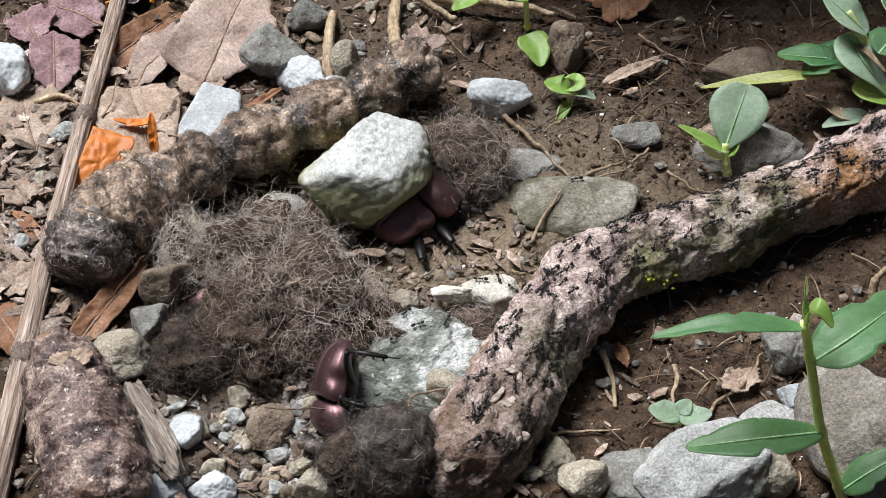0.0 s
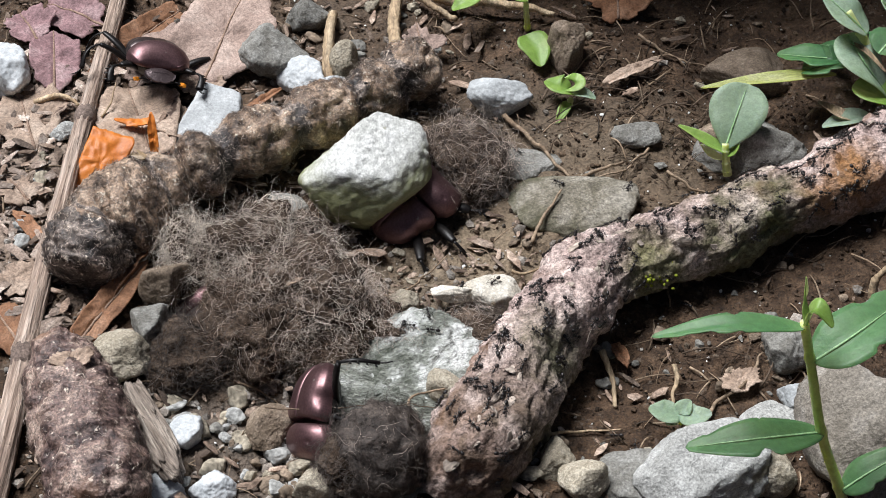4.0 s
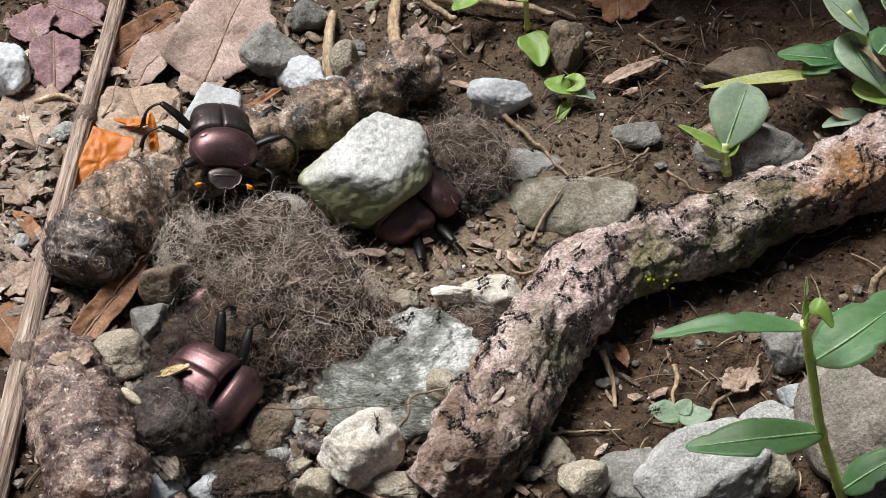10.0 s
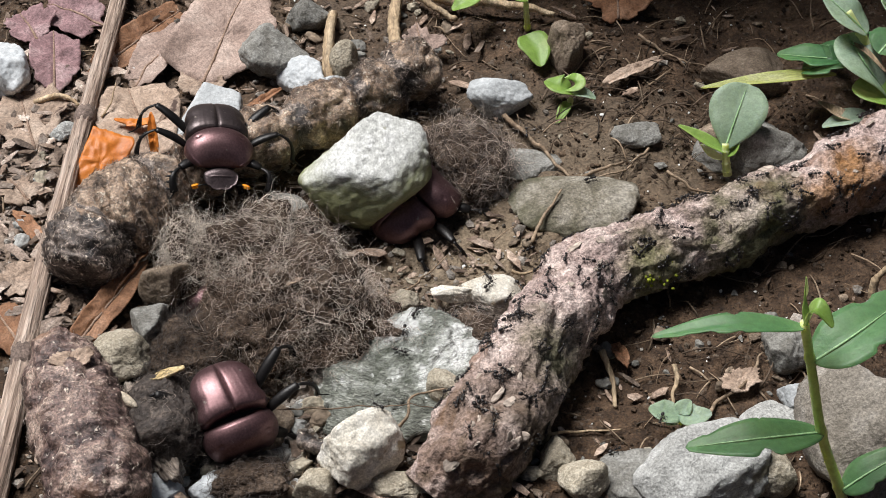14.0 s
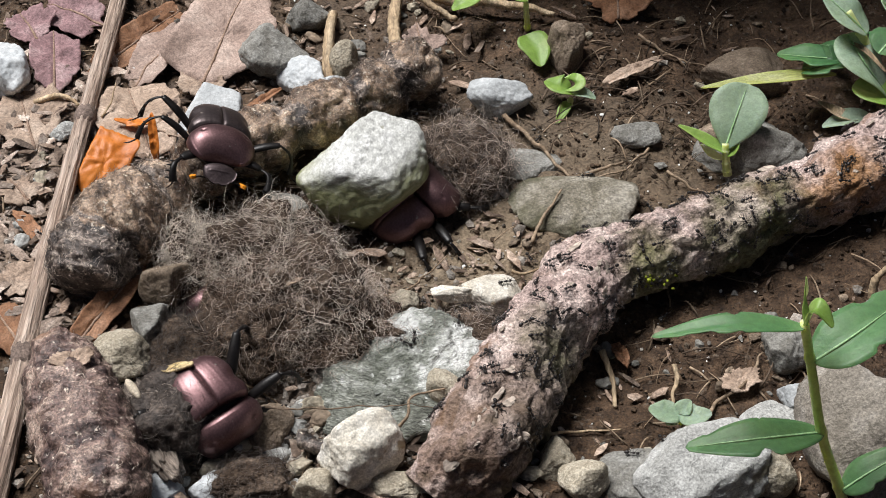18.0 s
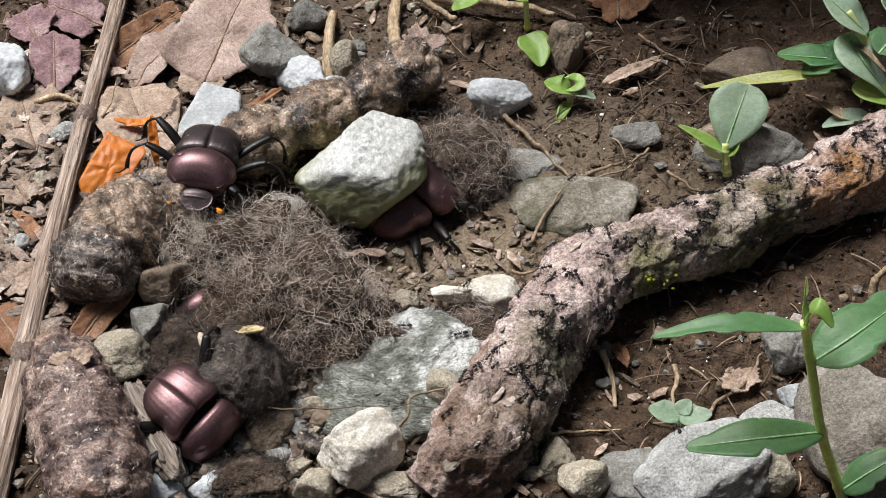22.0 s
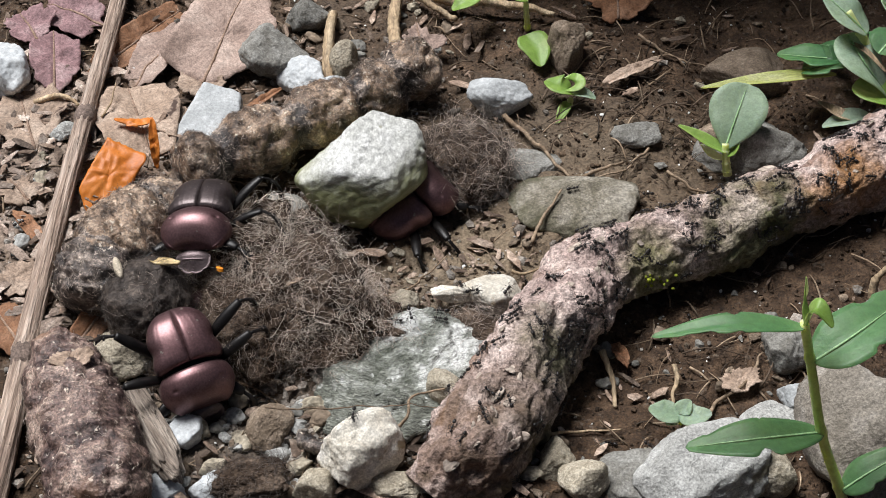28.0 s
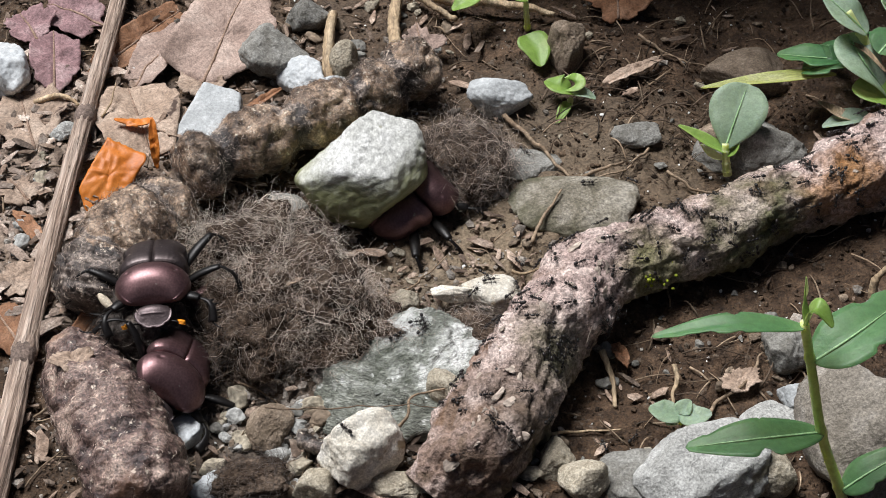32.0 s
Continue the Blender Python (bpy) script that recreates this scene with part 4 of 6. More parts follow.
strand([(22.8, -56.3, 1), (30.6, -55.5, 1), (37.9, -53.8, 1)], 0.35, STRAW, "fine pale rootlet on soil", wiggle=0.4)
strand([(55.3, -48.9, 1), (61.7, -45.0, 2), (68.7, -38.5, 2), (70.6, -33.6, 2)], 0.5, FIBRE, "branching brown rootlet on soil", wiggle=1.2)
strand([(97.0, -20.1, 4), (97.0, -18.6, 8), (99.9, -17.2, 12)], 1.2, STRAW, "pale bent dry stalk", "straw", "straw")
strand([(85.8, -45.8, 3), (87.4, -40.4, 6), (90.1, -32.2, 6)], 1.0, STRAW, "dry tan stalk beside the boulder", "straw", "straw")
strand([(15.8, -9.6, 2), (19.0, -10.9, 3), (22.3, -9.5, 3)], 0.45, STRAW, "tiny pale fibre at the root", wiggle=0.3)
strand([(-86.3, 43.7, 4), (-84.5, 48.0, 6), (-84.0, 54.7, 6)], 0.3, STRAW, "thin pale bristle on a leaf", wiggle=0.3)
strand([(-105.0, 51.6, 3), (-97.6, 51.5, 4), (-93.0, 48.7, 3)], 0.9, STRAW, "bent pale grass stalk", "straw", "straw")
strand([(-36.5, -32.2, 6), (-22.5, -41.1, 5), (-17.6, -38.7, 6)], 0.3, FIBRE, "loose brown fibre on hair", wiggle=1.5)
strand([(-17.4, -12.0, 3), (-12.1, -17.3, 3), (-5.7, -14.7, 4), (0.8, -4.7, 3)], 0.35, FIBRE, "loose pale hair on bare soil", wiggle=1.0)
strand([(51.5, 33.1, 2), (45.3, 25.7, 2), (33.7, 18.5, 3)], 0.4, FIBRE, "thin brown rootlet on soil", wiggle=1.0)
strand([(55.1, 25.7, 2), (64.1, 19.6, 2), (71.5, 23.7, 2)], 0.4, FIBRE, "thin rootlet by the root", wiggle=1.0)
strand([(-30.0, -59.7, 4), (-26.3, -61.9, 4), (-20.4, -63.4, 4)], 2.0, DUNG, "dark rotten twig in gravel", "twig", "twig", wiggle=0.6)

# ---- green plants ----


def blade_mesh(points, half, mat, fold=0.2, point=1.6, base=0.15, steps=44, thick=0.16, wave=0.06, bite=0.0):
    """A green leaf along the points, with a sunken midrib and thickness."""
    c = catmull(points, steps)
    t, s, u = frames_along(c)
    q = np.linspace(0, 1, steps)
    w = half * (base + (1 - base) * np.clip(np.sin(np.pi * q ** (1 / point)), 0, 1) ** (0.8 if point > 1 else 0.6))
    w[-1] = 0.05
    cols = np.linspace(-1, 1, 9)
    P = []
    whole, w2 = w, vnoise(c, 1 / 1.8, int(abs(c[0, 0])))
    for k in cols:
        w = whole * (1 - np.clip(bite * (vnoise(c + (40 if k > 0 else 0), 1 / 3.0, 71) + 0.3 * w2 - 0.15), 0, 0.7) * (q > 0.45))
        lift = fold * half * (abs(k) ** 1.2) + wave * half * np.sin(q * 9 + (k > 0) * 1.5) * abs(k) - 0.08 * half * np.exp(-(k / 0.15) ** 2)
        P.append(c + s * (k * w)[:, None] + u * (lift * w / half)[:, None])
    P = np.stack(P, 1)
    n = steps * 9
    v = np.vstack([P.reshape(-1, 3), (P - u[:, None] * thick).reshape(-1, 3)])
    f = []
    for i in range(steps - 1):
        for j in range(8):
            a, b, c_, d = i * 9 + j, i * 9 + j + 1, (i + 1) * 9 + j + 1, (i + 1) * 9 + j
            f += [(a, b, c_, d), (n + d, n + c_, n + b, n + a)]
        for j in (0, 8):
            a, b = i * 9 + j, (i + 1) * 9 + j
            f.append((a, b, n + b, n + a) if j == 0 else (b, a, n + a, n + b))
    f += [tuple(range(9))[::-1] + tuple(n + j for j in range(9)), tuple((steps - 1) * 9 + j for j in range(9)) + tuple(n + (steps - 1) * 9 + j for j in range(9))[::-1]]
    return mesh("leaf", v, f, mat)


def plant(label, stems, leaves, name="plant"):
    ob = thing(name, None, Matrix(), label, "plant")
    for pts, r, mat in stems:
        c = catmull(pts, 40)
        w = r * np.linspace(1.15, 0.85, 40)
        for k in range(8, 40, 12):
            w[k] *= 1.25
        part("stem", mesh("stem", *tube(c, w, 12), mat), ob)
    for pts, half, mat, fold, point in leaves:
        lf = part("leaf", blade_mesh(pts, half, mat, fold, point, bite=0.9 if mat is GREEN else 0.0), ob)
        if half > 3.5 and mat in (GREEN, GREYGREEN):
            c = catmull(pts, 30)[:28]
            part("midrib", mesh("midrib", *tube(c + np.array([0, 0, -0.02 * half + 0.05]), np.linspace(0.3, 0.08, 28), 8, 0.6), VEIN), lf, label="pale green midrib")
    return ob


plant("green herb with jointed stem and lance-shaped leaves", [([(82.2, -75.5, 0), (78.5, -75.2, 10), (72.8, -76.5, 26), (68.7, -74.6, 42), (65.7, -72.7, 54)], 1.0, STEM)], [
    ([(65.9, -73.2, 53), (52.5, -74.8, 56), (37.9, -74.5, 52)], 2.5, GREEN, 0.12, 1.2),
    ([(68.5, -74.4, 45), (76.3, -71.0, 49), (89.7, -60.4, 50)], 6.0, GREEN, 0.15, 1.2),
    ([(72.7, -76.6, 27), (59.9, -82.0, 32), (45.7, -81.9, 29)], 4.6, GREEN, 0.12, 1.15),
    ([(79.8, -76.2, 8), (84.7, -75.4, 13), (93.5, -72.2, 17)], 4.0, GREEN, 0.15, 1.2),
    ([(65.9, -73.2, 53), (64.6, -74.1, 60), (63.9, -73.9, 67)], 0.9, LIGHTGREEN, 0.5, 1.2),
    ([(65.9, -73.4, 54), (66.9, -73.9, 59), (70.1, -75.9, 56)], 2.2, LIGHTGREEN, 0.35, 1.3),
])
plant("tiny seedling with two round grey-green leaves", [([(50.8, -52.7, 0), (50.3, -53.3, 3), (49.8, -53.7, 5)], 0.5, STEM)], [
    ([(49.8, -54.0, 5), (46.4, -54.2, 6), (43.3, -53.3, 6)], 3.2, GREYGREEN, 0.1, 1.6),
    ([(50.1, -54.2, 5), (53.1, -55.3, 6), (56.5, -54.5, 6)], 3.0, GREYGREEN, 0.1, 1.6),
    ([(49.9, -54.0, 5), (51.0, -53.0, 6), (52.2, -52.0, 7)], 2.0, GREYGREEN, 0.2, 1.5),
    ([(49.8, -54.5, 5), (48.3, -55.2, 4), (47.0, -56.2, 4)], 1.5, GREYGREEN, 0.2, 1.5)])
plant("seedling with one broad downy grey-green leaf", [([(70.3, 25.9, 0), (69.7, 26.7, 3), (69.1, 28.4, 8)], 1.0, STEM)], [
    ([(69.2, 28.0, 7), (71.3, 32.2, 12), (75.0, 40.5, 17)], 7.2, GREYGREEN, 0.12, 0.58),
    ([(69.3, 27.5, 6), (64.5, 29.4, 8), (57.6, 31.9, 11)], 2.0, LIGHTGREEN, 0.4, 1.3),
    ([(69.4, 27.6, 5), (71.4, 28.0, 7), (72.3, 28.3, 9)], 2.2, LIGHTGREEN, 0.3, 1.3),
    ([(69.5, 27.2, 4), (66.3, 27.6, 5), (63.5, 30.6, 6)], 1.4, STEM, 0.3, 1.3)])
plant("leafy green weed with narrow grass blade at the bank", [([(115.8, 42.9, 0), (110.9, 44.1, 12), (105.4, 47.2, 22), (99.4, 52.6, 30)], 1.2, STEM)], [
    ([(104.3, 48.8, 26), (99.2, 51.5, 30), (93.7, 58.0, 32)], 5.0, GREYGREEN, 0.2, 1.2),
    ([(100.2, 51.4, 24), (103.2, 42.8, 22), (110.3, 39.5, 14)], 6.5, GREYGREEN, 0.2, 1.3),
    ([(100.8, 48.9, 18), (91.1, 50.0, 18), (84.2, 53.7, 16)], 4.5, GREEN, 0.2, 1.2),
    ([(90.2, 49.4, 14), (96.4, 47.8, 18), (104.0, 51.2, 18)], 5.5, GREEN, 0.3, 1.4),
    ([(101.3, 41.4, 16), (106.9, 38.1, 16), (116.2, 35.4, 12)], 5.5, LIGHTGREEN, 0.25, 1.3),
    ([(98.5, 47.8, 14), (84.1, 46.1, 14), (65.4, 49.8, 8)], 2.2, LIME, 0.45, 1.1),
    ([(106.5, 39.0, 8), (100.6, 37.9, 8), (94.8, 38.2, 5)], 3.0, GREYGREEN, 0.3, 1.2),
    ([(105.4, 39.2, 6), (99.4, 39.0, 8), (94.4, 44.5, 8)], 1.8, STRAW, 0.5, 1.1),
    ([(109.5, 48.0, 16), (102.4, 53.9, 14), (92.6, 58.5, 8)], 1.2, LIGHTGREEN, 0.5, 1.1),
    ([(109.9, 54.3, 20), (105.2, 56.0, 16), (98.4, 65.3, 10)], 5.0, GREEN, 0.3, 1.1),
    ([(107.7, 38.8, 22), (103.2, 44.7, 24), (99.2, 51.7, 22)], 0.8, STRAW, 0.5, 1.1),
    ([(106.8, 51.8, 34), (111.4, 50.4, 30), (115.1, 46.2, 28)], 7.0, GREYGREEN, 0.2, 1.3),
    ([(106.4, 43.6, 24), (110.1, 46.6, 26), (116.3, 49.9, 26)], 5.0, GREEN, 0.2, 1.3)])
plant("small bright green seedling at the back", [([(23.1, 82.6, 0), (22.3, 79.5, 8), (21.8, 78.9, 14)], 0.8, STEM)], [
    ([(21.8, 73.0, 7), (24.4, 68.8, 6), (25.7, 63.5, 4)], 4.5, LIGHTGREEN, 0.2, 1.6),
    ([(21.8, 80.2, 14), (20.3, 80.6, 15), (17.4, 83.9, 14)], 4.0, LIGHTGREEN, 0.2, 1.5),
    ([(11.5, 88.0, 12), (6.2, 81.7, 12), (2.4, 79.9, 10)], 3.5, LIGHTGREEN, 0.2, 1.4)])
plant("small bright green seedling on the soil", [([(32.2, 50.6, 0), (32.7, 50.4, 4)], 0.8, STEM)], [
    ([(33.0, 52.6, 5), (29.7, 52.4, 7), (26.4, 55.4, 6)], 4.0, LIGHTGREEN, 0.2, 1.6),
    ([(33.0, 52.6, 5), (33.7, 52.3, 8), (34.3, 54.5, 9)], 3.2, LIGHTGREEN, 0.2, 1.5),
    ([(33.1, 52.6, 4), (35.4, 50.2, 6), (39.0, 49.2, 5)], 2.2, GREYGREEN, 0.3, 1.4),
    ([(32.0, 50.4, 3), (30.8, 47.1, 3), (28.9, 43.9, 1)], 1.6, LIGHTGREEN, 0.3, 1.3)])


def build_moss():
    rng = np.random.default_rng(3)
    pieces = []
    c0 = np.array([46.7, -17.3, 9])
    for _ in range(90):
        p = c0 + rng.normal(size=3) * np.array([2.2, 1.8, 1.0])
        v, f = ico(1)
        pieces.append((v * rng.uniform(0.25, 0.55, 3) + p, [tuple(g) for g in f]))
    thing("moss", mesh("moss", *joined(pieces), MOSS), Matrix(), "small yellow-green moss cushion on the root", "moss")


build_moss()

# ---- gravel, crumbs, litter ----
PEBBLES = []
for k in range(14):
    v, f = rock_verts((1, 0.8 + 0.03 * k % 0.3, 0.62), 300 + k, 9, 0.62, 0.1, 4)
    PEBBLES.append((v, f))


def pebbles(x0, y0, x1, y1, count, lo, hi, mats, label, seed):
    rng = np.random.default_rng(seed)
    shared = {}
    for _ in range(count):
        x, y = rng.uniform(x0, x1), rng.uniform(y0, y1)
        k, mat = int(rng.integers(14)), mats[int(rng.integers(len(mats)))]
        if (k, mat.name) not in shared:
            shared[(k, mat.name)] = mesh("pebble", *PEBBLES[k], mat)
        r = lo * (hi / lo) ** (rng.random() ** 1.5)
        ob = thing("pebble", shared[(k, mat.name)], at(x, y, gz(x, y) + 0.3 * r, rng.uniform(-25, 25), rng.uniform(-25, 25), rng.uniform(0, 360)), label, "pebble", "loose pebbles")
        ob.scale = (r, r * rng.uniform(0.7, 1.1), r * rng.uniform(0.7, 1.2))


pebbles(-64.8, -72.3, -24.9, -45.7, 95, 1.4, 4.4, [BEIGE, GREYWHITE, GREY, BEIGE, BROWNR, GREYWHITE], "small angular gravel pebble", 1)
pebbles(-100.4, -21.6, -98.3, 51.8, 35, 1.0, 3.0, [BEIGE, GREYWHITE, BROWNR], "small pale pebble in litter", 2)
pebbles(-52.8, 65.6, 5.7, 97.9, 30, 1.0, 3.2, [BEIGE, GREY, BROWNR], "small pebble at the back", 3)
pebbles(26.5, -44.9, 84.0, -21.6, 26, 1.0, 3.0, [BROWNR, BROWNR, GREY], "brown pebble in the soil", 4)
pebbles(11.1, -73.4, 47.3, -57.3, 30, 1.0, 3.2, [BEIGE, BROWNR, GREY], "small pebble at the root's foot", 5)
pebbles(27.1, 19.7, 85.0, 92.7, 26, 0.8, 2.6, [BROWNR, GREY, BEIGE], "small stone in the bank soil", 6)
pebbles(-29.5, -7.3, 23.6, 4.0, 18, 0.8, 2.0, [BROWNR, BEIGE], "small brown soil pebble", 7)
pebbles(-18.2, -30.1, 15.2, -10.9, 24, 0.8, 2.4, [BEIGE, BROWNR], "small beige pebble near the root", 8)
pebbles(47.5, -28.4, 104.9, 7.8, 17, 0.7, 2.0, [BROWNR, GREY], "small soil stone behind the root", 9)


def scatter_stuff(name, label, mat, count, x0, x1, y0, y1, lo, hi, seed, sub=1, shape=(1, 1, 0.8), density=None, lift=0.25):
    rng = np.random.default_rng(seed)
    v0, f0 = ico(sub)
    x, y = rng.uniform(x0, x1, count), rng.uniform(y0, y1, count)
    if density is not None:
        keep = rng.random(count) < density(x, y)
        x, y = x[keep], y[keep]
    n = len(x)
    r = lo * (hi / lo) ** (rng.random(n) ** 2)
    z = ground_z(x, y) + lift * r
    sc = rng.uniform(0.6, 1.25, (n, 1, 3)) * r[:, None, None] * np.array(shape)
    bumps = 1 + 0.3 * rng.uniform(-1, 1, (n, len(v0), 1))
    a = rng.uniform(0, 2 * np.pi, n)
    v = v0[None] * bumps * sc
    tl = rng.uniform(-0.5, 0.5, n)[:, None]
    v[:, :, 2] += tl * v[:, :, 0]
    ca, sa = np.cos(a)[:, None], np.sin(a)[:, None]
    v = np.stack([v[:, :, 0] * ca - v[:, :, 1] * sa, v[:, :, 0] * sa + v[:, :, 1] * ca, v[:, :, 2]], 2)
    v += np.stack([x, y, z], 1)[:, None]
    f = (f0[None] + (np.arange(n) * len(v0))[:, None, None]).reshape(-1, 3)
    thing(name, mesh(name, v.reshape(-1, 3), f, mat, smooth=False), Matrix(), label, name, kind="stuff")


def dry(x, y):
    """How far a place lies on the pale dry clay between stones and root."""
    return np.exp(-((x - 8) / 24) ** 2 - ((y + 4) / 22) ** 2)


def left_share(x, y):
    return np.clip(0.55 - (x - 5 + 0.25 * y) / 70 + 0.5 * dry(x, y), 0.06, 1.0)


scatter_stuff("soil_crumbs", "dark brown soil crumbs", CRUMB, 26000, -150, 150, -90, 150, 0.18, 0.85, 11, 1, (1, 1, 0.8), lambda x, y: 1 - 0.75 * dry(x, y) - 0.6 * (x < -78) * (y > -30) * (y < 70))
scatter_stuff("gravel", "mixed grey and beige fine gravel", GRIT, 330, -45, -3, -62, -36, 0.6, 1.9, 15, 2)
scatter_stuff("grit", "pale grey and beige grit", GRIT, 6500, -150, 150, -90, 150, 0.25, 1.5, 12, 1, (1, 1, 0.8), left_share)
scatter_stuff("bark_flakes", "pale flaky crumbs of bark and clay", PALEFLAKE, 420, -112, -86, -30, 75, 0.5, 2.2, 16, 2, (1.5, 0.7, 0.14), None, 1.2)
scatter_stuff("litter_bits", "flaky scraps of dead leaf and bark", LITTER, 6500, -150, 150, -90, 150, 0.5, 2.4, 13, 1, (1.7, 0.55, 0.16), left_share, 0.9)

scatter_stuff("mica_grains", "tiny glinting white mineral grains in the soil", SPECK, 1500, -125, 125, -85, 110, 0.12, 0.5, 17, 1, (1, 1, 0.7), lambda x, y: np.where(x > 15, 0.9, 0.5), 0.9)


def build_fibres():
    """Loose rootlets and dry stems that lie all over the soil."""
    rng = np.random.default_rng(14)
    pieces = []
    for k in range(620):
        x, y = rng.uniform(-145, 145), rng.uniform(-85, 145)
        L, a = rng.uniform(3, 13), rng.uniform(0, 2 * np.pi)
        b = rng.uniform(-0.9, 0.9)
        u = np.linspace(0, 1, 8)
        cx = x + L * u * np.cos(a) + L * b * 0.5 * u * u * -np.sin(a)
        cy = y + L * u * np.sin(a) + L * b * 0.5 * u * u * np.cos(a)
        c = np.stack([cx, cy, ground_z(cx, cy) + 0.5 + rng.uniform(0, 2) * np.sin(u * np.pi)], 1)
        pieces.append(tube(c, rng.uniform(0.1, 0.32) * np.linspace(1, 0.5, 8), 5))
    thing("root_fibres", mesh("root_fibres", *joined(pieces), FIBRE), Matrix(), "fine dry rootlets and stems on the soil", "root fibres", kind="stuff")


build_fibres()


def build_tangle():
    """Dark broken rootlets heaped on the soil before the bank."""
    rng = np.random.default_rng(15)
    pieces = []
    for cx, cy, sx, sy, n in ((49.0, 51.8, 14, 12, 60), (55.9, 32.1, 14, 8, 22), (76.0, -5.4, 22, 10, 22), (63.2, -35.1, 22, 12, 14)):
        for k in range(n):
            x, y = rng.normal(cx, sx), rng.normal(cy, sy)
            L, a, b = rng.uniform(4, 14), rng.uniform(-0.3, 1.3), rng.uniform(-1.2, 1.2)
            u = np.linspace(0, 1, 9)
            px = x + L * u * np.cos(a) - L * b * 0.5 * u * u * np.sin(a)
            py = y + L * u * np.sin(a) + L * b * 0.5 * u * u * np.cos(a)
            c = np.stack([px, py, ground_z(px, py) + 0.6 + rng.uniform(0, 3) * np.sin(u * np.pi)], 1)
            pieces.append(tube(c, rng.uniform(0.08, 0.28) * np.linspace(1, 0.4, 9), 5))
    thing("root_tangle", mesh("root_tangle", *joined(pieces), TANGLE), Matrix(), "tangled dark rootlets on the soil", "root fibres", kind="stuff")


TANGLE = surface("dark_rootlets", [(0.035, 0.024, 0.016), (0.12, 0.086, 0.06)], 200, 0.8, 0, 4, 0.3, vary=0.6, island=True)
build_tangle()

# ---- beetles ----


def loft(rows, n, ring, steps, start=0.0, stop=2 * np.pi):
    """A shell along y through rows of (y, half width, top, bottom), with blunt cross-sections: x, y, z, u (angle) as grids."""
    c = catmull([(y, w, t) for y, w, t, _ in rows], steps)
    low = np.interp(np.linspace(0, 1, steps), np.linspace(0, 1, len(rows)), [r[3] for r in rows])
    a = np.linspace(start, stop, ring, endpoint=stop - start < 6.28)[None]
    ca, sa = np.cos(a), np.sin(a)
    x = np.maximum(c[:, 1:2], 0.02) * np.sign(ca) * np.abs(ca) ** (2 / n)
    z = np.where(sa > 0, np.maximum(c[:, 2:3], 0.02), low[:, None] * -1) * np.sign(sa) * np.abs(sa) ** (2 / n)
    return x, np.repeat(c[:, :1], ring, 1), z


def skin(x, y, z, closed=True):
    """Faces over grids of points, with both ends capped."""
    n, ring = x.shape
    f = []
    for i in range(n - 1):
        for j in range(ring if closed else ring - 1):
            k = (j + 1) % ring
            f.append((i * ring + j, i * ring + k, (i + 1) * ring + k, (i + 1) * ring + j))
    f += [tuple(range(ring))[::-1], tuple((n - 1) * ring + j for j in range(ring))]
    if not closed:
        f.append(tuple(i * ring for i in range(n)) + tuple(i * ring + ring - 1 for i in range(n))[::-1])
    return np.stack([x, y, z], 2).reshape(-1, 3), f


